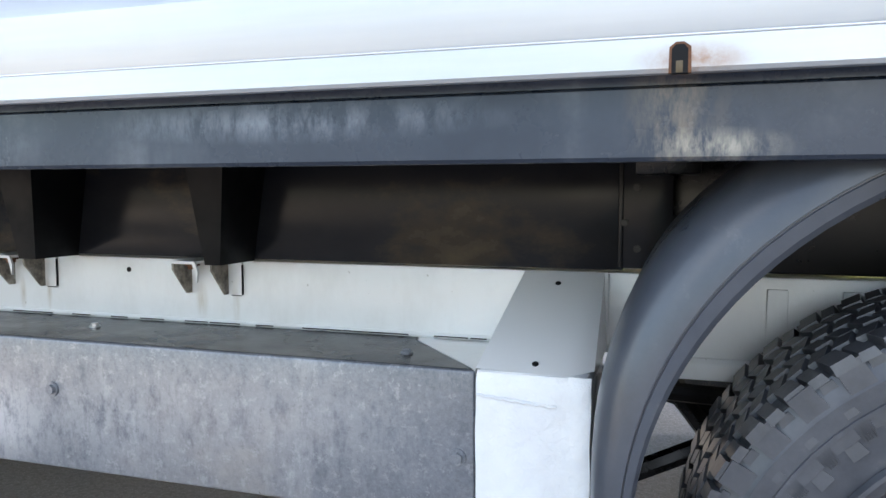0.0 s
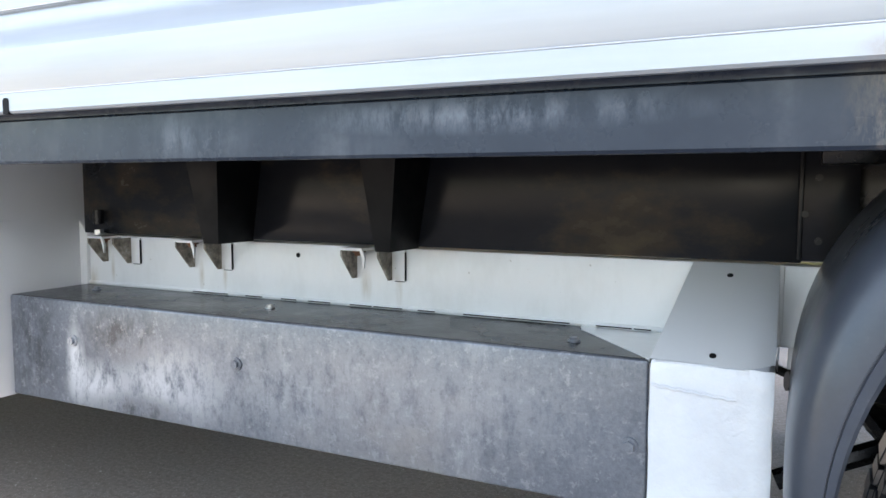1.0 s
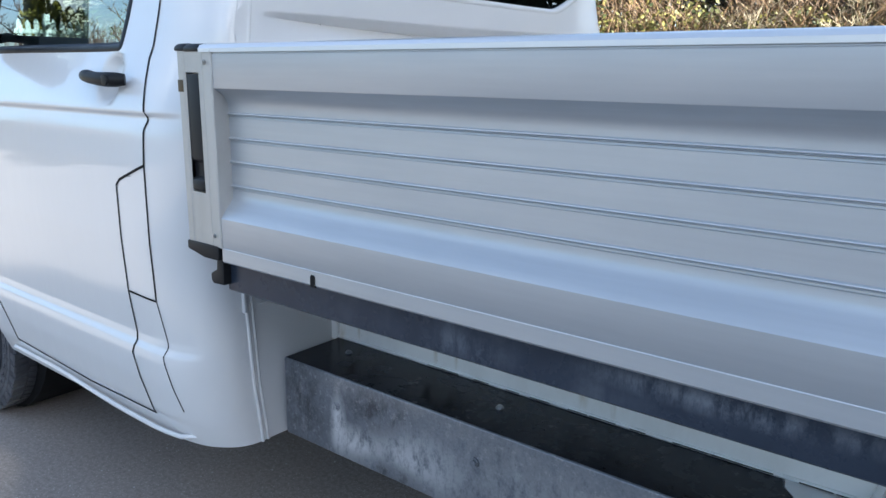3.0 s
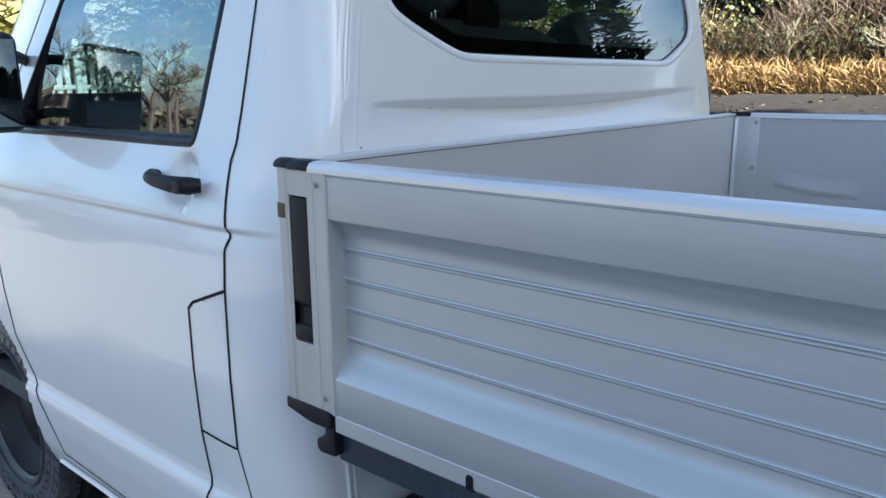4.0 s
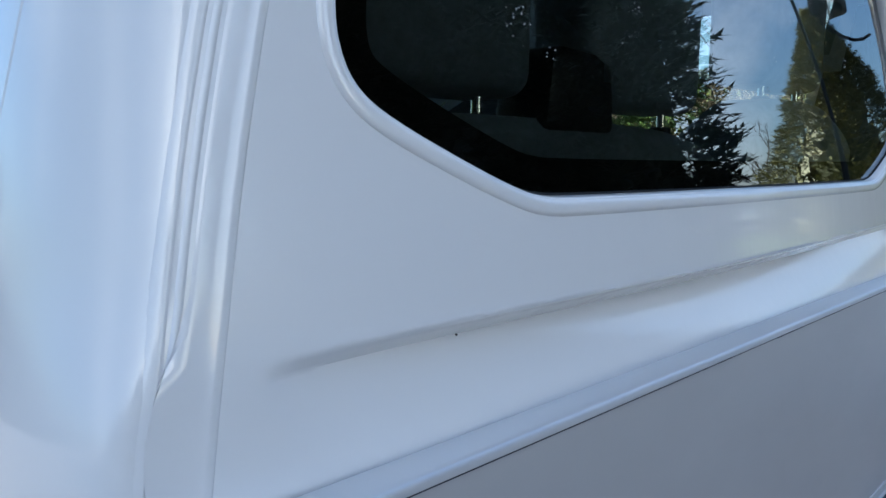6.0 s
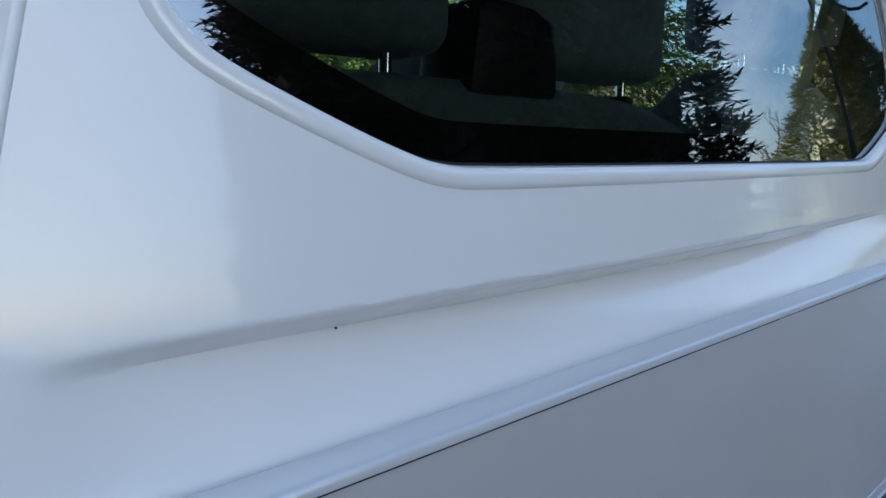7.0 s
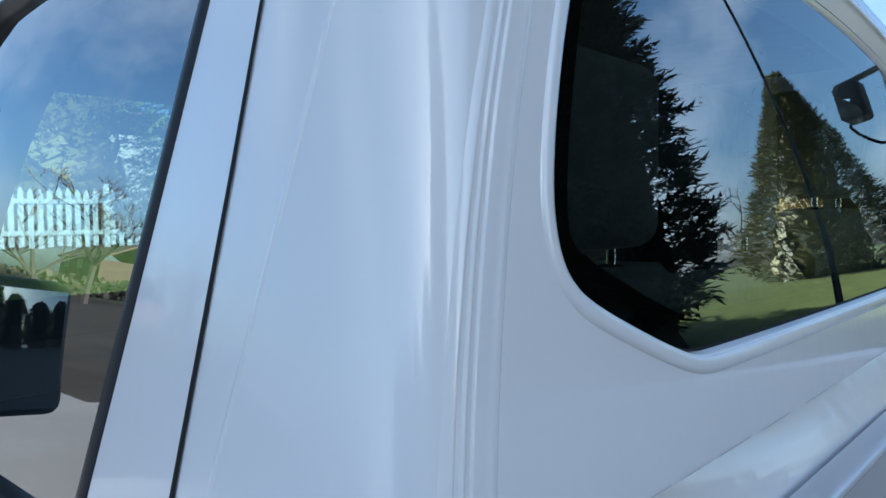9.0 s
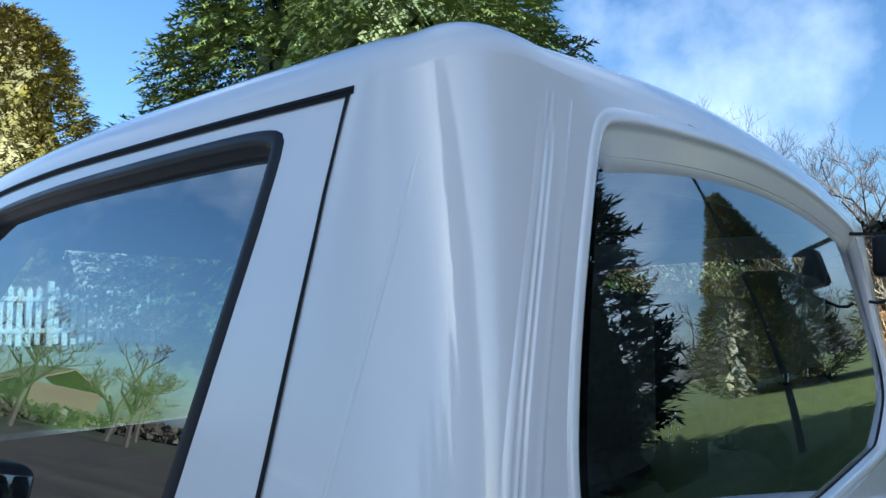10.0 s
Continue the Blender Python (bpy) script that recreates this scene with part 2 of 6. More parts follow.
# brown patches: rust and scuffs, plus the ground's reflected sheen painted in
beam_black = material("scuffed_sheen_black_beam", (0.03, 0.027, 0.024), 0.3, 0.0, 0.0, 0.16)
bb = add_noise(beam_black, 4.0, 7.0, 0.7, (0.8, 1, 1.4))
colour(beam_black, ramp(beam_black, bb, [(0.30, (0.009, 0.010, 0.013)), (0.52, (0.016, 0.0165, 0.019)), (0.66, (0.055, 0.042, 0.028)), (0.80, (0.10, 0.078, 0.05))]))
roughness(beam_black, ramp(beam_black, bb, [(0.35, 0.15), (0.7, 0.30)]))
arch_plastic = material("grey_mudguard_plastic", (0.055, 0.058, 0.065), 0.48)
ap = add_noise(arch_plastic, 9.0, 7.0, 0.7)
colour(arch_plastic, ramp(arch_plastic, ap, [(0.3, (0.034, 0.040, 0.053)), (0.62, (0.056, 0.064, 0.080)), (0.8, (0.14, 0.145, 0.155))]))
roughness(arch_plastic, ramp(arch_plastic, ap, [(0.3, 0.24), (0.75, 0.40)]))
bump(arch_plastic, add_noise(arch_plastic, 300.0, 2.0), 0.15, 0.0006)
black_plastic = material("black_plastic", (0.010, 0.011, 0.013), 0.5, 0, 0, 0.3)
bump(black_plastic, add_noise(black_plastic, 260.0, 2.0), 0.2, 0.0006)
gloss_black = material("gloss_black", (0.006, 0.006, 0.007), 0.06)
seal_black = material("rubber_seal", (0.008, 0.008, 0.009), 0.7, 0, 0, 0.2)
window_rubber = material("window_rubber", (0.011, 0.014, 0.021), 0.38, 0, 0, 0.35)
roughness(window_rubber, ramp(window_rubber, add_noise(window_rubber, 20.0, 3.0), [(0.3, 0.30), (0.7, 0.46)]))
tyre_rubber = material("tyre_rubber", (0.028, 0.029, 0.031), 0.36)
tn = add_noise(tyre_rubber, 18.0, 6.0, 0.7)
colour(tyre_rubber, ramp(tyre_rubber, tn, [(0.3, (0.042, 0.045, 0.054)), (0.6, (0.074, 0.079, 0.092)), (0.8, (0.15, 0.146, 0.144))]))
bump(tyre_rubber, add_noise(tyre_rubber, 120.0, 3.0), 0.3, 0.001)
bolt_steel = material("zinc_bolt", (0.5, 0.5, 0.5), 0.3, 0.9)
rust = material("rust", (0.16, 0.06, 0.025), 0.85)
colour(rust, ramp(rust, add_noise(rust, 40.0, 6.0, 0.7), [(0.3, (0.06, 0.03, 0.02)), (0.55, (0.17, 0.07, 0.03)), (0.75, (0.33, 0.20, 0.12))]))
chrome = material("chrome", (0.85, 0.86, 0.87), 0.08, 1.0)
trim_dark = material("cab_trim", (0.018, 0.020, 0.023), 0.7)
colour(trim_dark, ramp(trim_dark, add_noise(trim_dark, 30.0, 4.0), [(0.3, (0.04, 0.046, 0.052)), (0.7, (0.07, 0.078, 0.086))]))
seat_cloth = material("black_seat_cover", (0.012, 0.014, 0.017), 0.5)
colour(seat_cloth, ramp(seat_cloth, add_noise(seat_cloth, 60.0, 4.0), [(0.3, (0.155, 0.190, 0.205)), (0.7, (0.225, 0.265, 0.285))]))
mirror_face = material("mirror_face", (0.20, 0.24, 0.25), 0.02, 1.0)
work_brown = material("worn_phenolic_ply", (0.14, 0.08, 0.055), 0.6)
p1 = add_noise(work_brown, 9.0, 9.0, 0.72, (0.75, 1.2, 1))
p2 = add_noise(work_brown, 2.6, 6.0, 0.62, (0.8, 1.1, 1))
p3 = add_noise(work_brown, 24.0, 6.0, 0.75, (0.45, 1.2, 1))
p4 = add_noise(work_brown, 1.3, 4.0, 0.6)
wear = blend(work_brown, 1.0, ramp(work_brown, p1, [(0.47, 0.0), (0.53, 1.0)]), ramp(work_brown, p2, [(0.38, 0.0), (0.48, 1.0)]), "MULTIPLY")
wear = blend(work_brown, 1.0, wear, ramp(work_brown, p3, [(0.34, 0.35), (0.52, 1.0)]), "MULTIPLY")
ply = ramp(work_brown, p4, [(0.35, (0.062, 0.042, 0.034)), (0.55, (0.092, 0.052, 0.036)), (0.70, (0.130, 0.066, 0.042))])
colour(work_brown, blend(work_brown, wear, ply, ramp(work_brown, p3, [(0.35, (0.34, 0.24, 0.18)), (0.7, (0.74, 0.63, 0.54))])))
roughness(work_brown, ramp(work_brown, p1, [(0.4, 0.38), (0.6, 0.75)]))
bump(work_brown, p1, 0.4, 0.003)


def glass_material(name, tint, gloss):
    m = bpy.data.materials.new(name)
    m.use_nodes = True
    t = m.node_tree
    t.nodes.clear()
    o, mx, tr, gl, fr = (t.nodes.new(k) for k in ("ShaderNodeOutputMaterial", "ShaderNodeMixShader", "ShaderNodeBsdfTransparent", "ShaderNodeBsdfGlossy", "ShaderNodeFresnel"))
    tr.inputs[0].default_value = (*tint, 1)
    gl.inputs["Roughness"].default_value = 0.0
    gl.inputs[0].default_value = (0.95, 0.98, 1.0, 1)
    fr.inputs[0].default_value = gloss
    t.links.new(fr.outputs[0], mx.inputs[0])
    t.links.new(tr.outputs[0], mx.inputs[1])
    t.links.new(gl.outputs[0], mx.inputs[2])
    t.links.new(mx.outputs[0], o.inputs[0])
    return m


glass_rear = glass_material("tinted_rear_glass", (0.82, 0.92, 0.94), 3.3)
glass_side = glass_material("tinted_door_glass", (0.40, 0.48, 0.49), 3.4)

fleck_grey = material("pale_glass_fleck", (0.42, 0.44, 0.46), 0.5)
glass_clear = glass_material("clear_cab_glass", (0.62, 0.72, 0.71), 1.5)

asphalt = material("worn_asphalt", (0.06, 0.055, 0.05), 0.85)
a1 = add_noise(asphalt, 0.8, 6.0, 0.6)
a2 = add_noise(asphalt, 75.0, 4.0, 0.7)
a3 = add_noise(asphalt, 210.0, 2.0, 0.5)
am = blend(asphalt, 0.5, ramp(asphalt, a1, [(0.3, (0.25, 0.212, 0.190)), (0.7, (0.37, 0.318, 0.286))]), ramp(asphalt, a2, [(0.3, (0.12, 0.104, 0.094)), (0.7, (0.43, 0.380, 0.350))]))
colour(asphalt, blend(asphalt, ramp(asphalt, a3, [(0.62, 0.0), (0.68, 0.8)]), am, (0.58, 0.54, 0.50)))
bump(asphalt, a2, 0.3, 0.003)
grass_mat = material("lawn", (0.05, 0.10, 0.02), 0.8)
colour(grass_mat, ramp(grass_mat, add_noise(grass_mat, 3.0, 8.0, 0.7), [(0.3, (0.070, 0.095, 0.014)), (0.7, (0.155, 0.180, 0.030))]))
verge_mat = material("winter_verge", (0.05, 0.045, 0.02), 0.9, 0, 0, 0.2)
colour(verge_mat, ramp(verge_mat, add_noise(verge_mat, 0.8, 8.0, 0.7), [(0.3, (0.036, 0.030, 0.016)), (0.7, (0.075, 0.070, 0.026))]))
soil_mat = material("dark_soil", (0.05, 0.035, 0.025), 0.95)
colour(soil_mat, ramp(soil_mat, add_noise(soil_mat, 5.0, 8.0, 0.7), [(0.3, (0.012, 0.008, 0.007)), (0.7, (0.06, 0.042, 0.032))]))


def leafy(name, dark, light, rough=0.6):
    m = material(name, light, rough)
    t = m.node_tree
    g = t.nodes.new("ShaderNodeNewGeometry")
    colour(m, ramp(m, g.outputs["Random Per Island"], [(0.0, dark), (1.0, light)]))
    n = t.nodes["Principled BSDF"]
    n.inputs["Subsurface Weight"].default_value = 0.0
    return m


conifer_green = leafy("conifer_green", (0.040, 0.066, 0.014), (0.135, 0.165, 0.034))
conifer_olive = leafy("conifer_olive", (0.055, 0.050, 0.008), (0.18, 0.150, 0.022))
# near-black green: the conifers' backlit shade is put into the colour
conifer_backlit = leafy("conifer_backlit", (0.002, 0.004, 0.002), (0.007, 0.010, 0.005))
conifer_mid = leafy("conifer_mid", (0.085, 0.095, 0.030), (0.26, 0.235, 0.085))
ivy_green = leafy("ivy_green", (0.022, 0.035, 0.008), (0.24, 0.22, 0.055))
straw = leafy("dry_grass", (0.22, 0.115, 0.035), (0.62, 0.40, 0.15))
twig_brown = leafy("twig_brown", (0.035, 0.022, 0.014), (0.26, 0.16, 0.085))
bark = material("bark", (0.055, 0.042, 0.033), 0.9)
pale_bark = material("pale_bark", (0.34, 0.29, 0.2), 0.85)
winter_bark = material("winter_bark", (0.085, 0.066, 0.058), 0.9)
bramble_dark = leafy("bramble_dark", (0.03, 0.025, 0.015), (0.09, 0.07, 0.04))
# white paint greyed, so that the colour carries the fence's shade
fence_shaded_white = material("fence_shaded_white", (0.36, 0.40, 0.40), 0.7)
brick_mat = material("brick_red", (0.09, 0.05, 0.037), 0.85)
render_cream = material("cream_render", (0.34, 0.30, 0.23), 0.8)
roof_tile = material("roof_tile", (0.12, 0.07, 0.05), 0.8)

grit_mat = leafy("pale_grit", (0.30, 0.28, 0.26), (0.75, 0.72, 0.68), 0.8)
latch_brown = material("brown_latch_steel", (0.09, 0.065, 0.035), 0.5, 0.3)
road_mat = material("road_tarmac", (0.08, 0.065, 0.05), 0.9, 0, 0, 0.15)
colour(road_mat, ramp(road_mat, add_noise(road_mat, 0.35, 8.0, 0.7, (1, 2.5, 1)), [(0.3, (0.036, 0.028, 0.021)), (0.7, (0.09, 0.070, 0.050))]))


# ---------------------------------------------------------------- mesh helpers
def link_mesh(name, bm, mat, smooth=True, angle=35):
    me = bpy.data.meshes.new(name)
    bm.normal_update()
    bm.to_mesh(me)
    bm.free()
    me.materials.append(mat)
    if smooth:
        me.polygons.foreach_set("use_smooth", [True] * len(me.polygons))
        me.set_sharp_from_angle(angle=radians(angle))
    return new(name, me)


def part(name, bm, mat, parent=None, label="", smooth=True, angle=35):
    ob = link_mesh(name, bm, mat, smooth, angle)
    if parent is not None:
        ob.parent = parent
        ob.matrix_parent_inverse = parent.matrix_world.inverted()
    if label:
        ob["label"] = label
    return ob


def thing(name, at=(0, 0, 0), label="", category="", group="", kind=""):
    e = new(name)
    e.empty_display_size = 0.1
    e.matrix_world = Matrix.Translation(at)
    return tagged(e, label, category, group, kind)


def add_box(bm, x0, x1, y0, y1, z0, z1, bevel=0.0, segs=2):
    r = bmesh.ops.create_cube(bm, size=1, matrix=Matrix.Translation(((x0 + x1) / 2, (y0 + y1) / 2, (z0 + z1) / 2)) @ Matrix.Diagonal((x1 - x0, y1 - y0, z1 - z0, 1)))
    if bevel > 0:
        edges = list({e for v in r["verts"] for e in v.link_edges})
        bmesh.ops.bevel(bm, geom=edges, offset=bevel, segments=segs, affect="EDGES", profile=0.5)
    return bm


def box(x0, x1, y0, y1, z0, z1, bevel=0.0, segs=2):
    return add_box(bmesh.new(), x0, x1, y0, y1, z0, z1, bevel, segs)


def add_prism(bm, pts, axis, a, b, bevel=0.0):
    """A polygon of (p, q) pairs pushed along an axis from a to b."""
    def at(p, q, w):
        return {"x": (w, p, q), "y": (p, w, q), "z": (p, q, w)}[axis]
    lo, hi = [bm.verts.new(at(p, q, a)) for p, q in pts], [bm.verts.new(at(p, q, b)) for p, q in pts]
    n, fs = len(pts), []
    for k in range(n):
        fs.append(bm.faces.new((lo[k], lo[(k + 1) % n], hi[(k + 1) % n], hi[k])))
    fs += [bm.faces.new(lo[::-1]), bm.faces.new(hi)]
    bmesh.ops.recalc_face_normals(bm, faces=fs)
    if bevel > 0:
        bmesh.ops.bevel(bm, geom=list({e for f in fs for e in f.edges}), offset=bevel, segments=2, affect="EDGES", profile=0.5)
    return bm


def prism(pts, axis, a, b, bevel=0.0):
    return add_prism(bmesh.new(), pts, axis, a, b, bevel)


def add_cyl(bm, centre, axis, r, length, segs=16, r2=None, bevel=0.0):
    turn = {"x": Euler((0, radians(90), 0)), "y": Euler((radians(-90), 0, 0)), "z": Euler((0, 0, 0))}[axis].to_matrix().to_4x4()
    res = bmesh.ops.create_cone(bm, cap_ends=True, segments=segs, radius1=r, radius2=r if r2 is None else r2, depth=length, matrix=Matrix.Translation(centre) @ turn)
    if bevel > 0:
        es = [e for e in {e for v in res["verts"] for e in v.link_edges} if len(e.link_faces) == 2 and e.calc_face_angle(0) > 1]
        bmesh.ops.bevel(bm, geom=es, offset=bevel, segments=2, affect="EDGES", profile=0.5)
    return bm


def add_tube(bm, pts, radii, segs=8):
    """A tapered tube along points."""
    pts = [Vector(p) for p in pts]
    if isinstance(radii, (int, float)):
        radii = [radii] * len(pts)
    rings = []
    for k, p in enumerate(pts):
        d = (pts[min(k + 1, len(pts) - 1)] - pts[max(k - 1, 0)]).normalized()
        side = d.cross(Vector((0, 0, 1)) if abs(d.z) < 0.9 else Vector((1, 0, 0))).normalized()
        up = side.cross(d)
        rings.append([bm.verts.new(p + radii[k] * (math.cos(a) * side + math.sin(a) * up)) for a in (2 * math.pi * s / segs for s in range(segs))])
    for a, b in zip(rings, rings[1:]):
        for s in range(segs):
            bm.faces.new((a[s], a[(s + 1) % segs], b[(s + 1) % segs], b[s]))
    bm.faces.new(rings[0][::-1])
    bm.faces.new(rings[-1])
    return bm


def add_bolt(bm, at, axis, r, sign=1):
    """A washer, a hexagonal head and a shank end; it stands proud along the axis."""
    v = {"x": Vector((1, 0, 0)), "y": Vector((0, 1, 0)), "z": Vector((0, 0, 1))}[axis] * sign
    at = Vector(at)
    add_cyl(bm, at + v * 0.0015, axis, r * 1.5, 0.003, 20)
    add_cyl(bm, at + v * (0.003 + r * 0.35), axis, r, r * 0.7, 6)
    return bm


def smooth(a, b, x):
    t = min(1.0, max(0.0, (x - a) / (b - a)))
    return t * t * (3 - 2 * t)


def lerp_table(table, x):
    for (a, va), (b, vb) in zip(table, table[1:]):
        if x <= b:
            return va + (vb - va) * max(0.0, (x - a) / (b - a))
    return table[-1][1]


def curve_table(table, x):
    """Smooth interpolation through (x, value) pairs."""
    xs = [a for a, _ in table]
    if x <= xs[0]:
        return table[0][1]
    if x >= xs[-1]:
        return table[-1][1]
    k = max(i for i, a in enumerate(xs) if a <= x)
    k = min(k, len(xs) - 2)
    def slope(i):
        if i in (0, len(xs) - 1):
            return 0.0 if i == 0 else (table[i][1] - table[i - 1][1]) / (xs[i] - xs[i - 1])
        return (table[i + 1][1] - table[i - 1][1]) / (xs[i + 1] - xs[i - 1])
    h = xs[k + 1] - xs[k]
    t = (x - xs[k]) / h
    return ((2 * t**3 - 3 * t**2 + 1) * table[k][1] + (t**3 - 2 * t**2 + t) * h * slope(k)
            + (-2 * t**3 + 3 * t**2) * table[k + 1][1] + (t**3 - t**2) * h * slope(k + 1))


# ---------------------------------------------------------------- ground
def lawn_height(x, y):
    return max(1.05 * smooth(6.5, 15.0, y) + 0.5 * smooth(15, 40, y), 1.1 * smooth(-7.5, -12.5, x) * smooth(-3.0, 1.0, y)) + 0.03 * noise.noise(Vector((x * 0.6, y * 0.6, 0)))


bm = bmesh.new()
gx = [-1500, -400, -120, -60] + [-40 + 2 * k for k in range(41)] + [60, 120, 400, 1500]
gy = [-1500, -400, -120, -60] + [-40 + 2 * k for k in range(23)] + [6.2] + [7 + 0.8 * k for k in range(30)] + [40, 60, 120, 400, 1500]
rows = [[bm.verts.new((x, y, lawn_height(x, y) - 0.05 if y > 6.3 or x < -8 and y > -3 else 0.0)) for x in gx] for y in gy]
for a, b in zip(rows, rows[1:]):
    for k in range(len(gx) - 1):
        bm.faces.new((a[k], a[k + 1], b[k + 1], b[k]))
tagged(part("ground", bm, asphalt), "worn brown-grey tarmac yard with pale grit", "ground", kind="structure")
bm = bmesh.new()
gx, gy = [-45 + 1.5 * k for k in range(61)], [-2.6 + 0.5 * k for k in range(88)]
rows = [[bm.verts.new((x, y, lawn_height(x, y) + 0.01)) for x in gx] for y in gy]
for a, b in zip(rows, rows[1:]):
    for k in range(len(gx) - 1):
        if a[k].co.y > 6.3 or a[k + 1].co.x < -8.5:
            bm.faces.new((a[k], a[k + 1], b[k + 1], b[k]))
tagged(part("lawn", bm, grass_mat), "rising bank of short green lawn beside the yard", "lawn", kind="structure")

# ---------------------------------------------------------------- the truck: cab shell
MID = 0.9975                                     # centre line of the truck
SIDE = [(0.30, 0.105), (0.375, 0.075), (0.42, 0.058), (0.50, 0.046), (0.56, 0.043), (0.578, 0.046), (0.592, 0.055), (0.61, 0.057), (0.71, 0.048), (0.85, 0.040), (1.03, 0.038), (1.10, 0.043), (1.128, 0.050),
        (1.135, 0.052), (1.146, 0.044), (1.16, 0.047), (1.22, 0.066), (1.285, 0.090), (1.35, 0.112), (1.544, 0.172), (1.688, 0.217), (1.80, 0.252), (1.90, 0.288)]
REAR_START = [(0.30, 0.215), (0.75, 0.195), (1.00, 0.175), (1.20, 0.165), (1.35, 0.178), (1.544, 0.219), (1.688, 0.262), (1.80, 0.298), (1.90, 0.330)]
CORNER_X, CORNER_N = -0.30, 2.5


def side_y(z):
    return lerp_table(SIDE, z)


def rear_x(z):
    if z < 0.80:
        return -0.068
    return curve_table([(0.80, -0.068), (0.90, -0.05), (1.10, -0.026), (1.30, -0.022), (1.50, -0.045), (1.70, -0.068), (1.87, -0.087), (1.95, -0.098)], z)


def nose_drop(x, z):
    d = max(0.0, -0.70 - x)
    return min(0.10 * d * d + 0.12 * d**3 + 0.5 * max(0.0, d - 0.6) ** 2, 0.85 * max(0.0, z - 1.05)) * smooth(1.05, 1.9, z)


def swage_low(y):
    """Height of the sharp lower edge of the crease."""
    s = min(max((y - 0.235) / 1.46, 0.0), 1.0)
    return 1.3525 - 0.0175 * math.sin(math.pi * s) + 0.012 * s**3


def swage(y, z):
    """The pressed crease across the back panel, deepest in the middle."""
    s = min(max((y - 0.235) / 1.46, 0.0), 1.0)
    b = math.sin(math.pi * s)
    depth = 0.061 * b**0.7 * (0.75 + 0.25 * (1 - s))
    w = 0.009 + 0.019 * b**0.7
    low = swage_low(y)
    t = (low + w - z) / w
    if t <= 0:
        return 0.0
    return depth * t * smooth(-0.5, 0.35, t) if t < 1 else depth * max(0.0, 1 - (low - z) / 0.105) ** 1.5


def handle_bowl(x, z):
    r = math.hypot((x + 0.375) / 0.046, (z - 1.215) / 0.062)
    return 0.024 * (1 - smooth(0.55, 1.0, r))


def on_rear(y, z):
    x = rear_x(z) - swage(y, z)
    q = abs(y - MID) / 0.78
    x += 0.006 * max(0.0, 1 - q**4)              # slight bow of the panel
    return Vector((x, y, z))


def fuller(p):
    """Brings the upper cab side out to its true width; the back panel stays as it is."""
    side = min(p.y, 2 * MID - p.y)
    h = max(0.0, p.z - 1.27)
    k = 0.40 * h * h / (h + 0.03) * (1 - smooth(0.36, 0.95, side))
    c = Vector((0.197, -0.16 if p.y < MID else 2 * MID + 0.16, 1.70))
    return c + (p - c) * (1 - k)


def crown(x, z):
    """The cant rail rises a little towards the rear corner."""
    return Vector((0, 0, 0.009 * smooth(1.76, 1.885, z) * smooth(-1.2, -0.35, x)))


EDGE_X = -0.262                                  # where the flat side ends and the rear corner begins


def on_left(x, z):
    p = fuller(on_left_plain(x, z)) + crown(x, z)
    g = smooth(1.24, 1.42, z)
    if x <= EDGE_X or g == 0.0:
        return p
    a = fuller(on_left_plain(EDGE_X, z)) + crown(EDGE_X, z)
    e = on_rear(REAR_START_AT(z), z)
    u = min(1.0, (x - EDGE_X) / (rear_x(z) - EDGE_X))
    n = 2.4
    q = Vector((a.x + (e.x - a.x) * u, e.y - (e.y - a.y) * (1 - u**n) ** (1 / n), a.z + (e.z - a.z) * u**2.5))
    return p * (1 - g) + q * g


def on_left_plain(x, z):
    y = side_y(z)
    # both pressed creases fade out towards the rear corner
    if x > CORNER_X:
        base = curve_table([(0.30, 0.105), (0.42, 0.06), (0.6, 0.046), (0.85, 0.040), (1.03, 0.040), (1.16, 0.055), (1.285, 0.090), (1.35, 0.112), (1.544, 0.172), (1.688, 0.217), (1.90, 0.288)], z)
        k = smooth(-0.16, -0.09, x)
        y = y * (1 - k) + base * k
        a, b = rear_x(z) - CORNER_X, REAR_START_AT(z) - y
        s = min(1.0, (x - CORNER_X) / a)
        y += b * (1 - (1 - s**CORNER_N) ** (1 / CORNER_N)) * (1 - smooth(1.24, 1.42, z))
    y += handle_bowl(x, z)
    y += 0.05 * smooth(-1.1, -2.4, x)
    return Vector((x, y, z - nose_drop(x, z)))


def REAR_START_AT(z):
    return curve_table(REAR_START, z)


def corner_x(phi, z):
    """x on the rounded corner at an angle from 0 (side) to 90 degrees (back)."""
    a = rear_x(z) - CORNER_X
    return CORNER_X + a * math.sin(phi) ** (2 / CORNER_N)


# outlines: (x, z) on the side, (y, z) on the back
DOOR = [(-0.262, 1.886), (-0.242, 1.60), (-0.227, 1.290), (-0.232, 1.262), (-0.222, 1.19), (-0.208, 1.128), (-0.218, 1.108), (-0.219, 1.030), (-0.325, 0.990), (-0.342, 0.975), (-0.347, 0.716), (-0.338, 0.585), (-0.345, 0.560), (-0.302, 0.432), (-0.295, 0.405),
        (-0.62, 0.398), (-1.06, 0.420), (-1.10, 0.50), (-1.17, 0.58), (-1.27, 0.72), (-1.34, 1.28), (-1.30, 1.40), (-1.20, 1.886)]
FLAP = [(-0.219, 1.030), (-0.325, 0.990), (-0.342, 0.975), (-0.347, 0.716), (-0.231, 0.710)]
SIDE_WINDOW = [(-0.362, 1.290), (-0.357, 1.42), (-0.346, 1.70), (-0.338, 1.845), (-0.350, 1.860), (-0.43, 1.863), (-0.85, 1.857), (-1.05, 1.850), (-1.22, 1.30), (-1.19, 1.288), (-0.375, 1.284)]
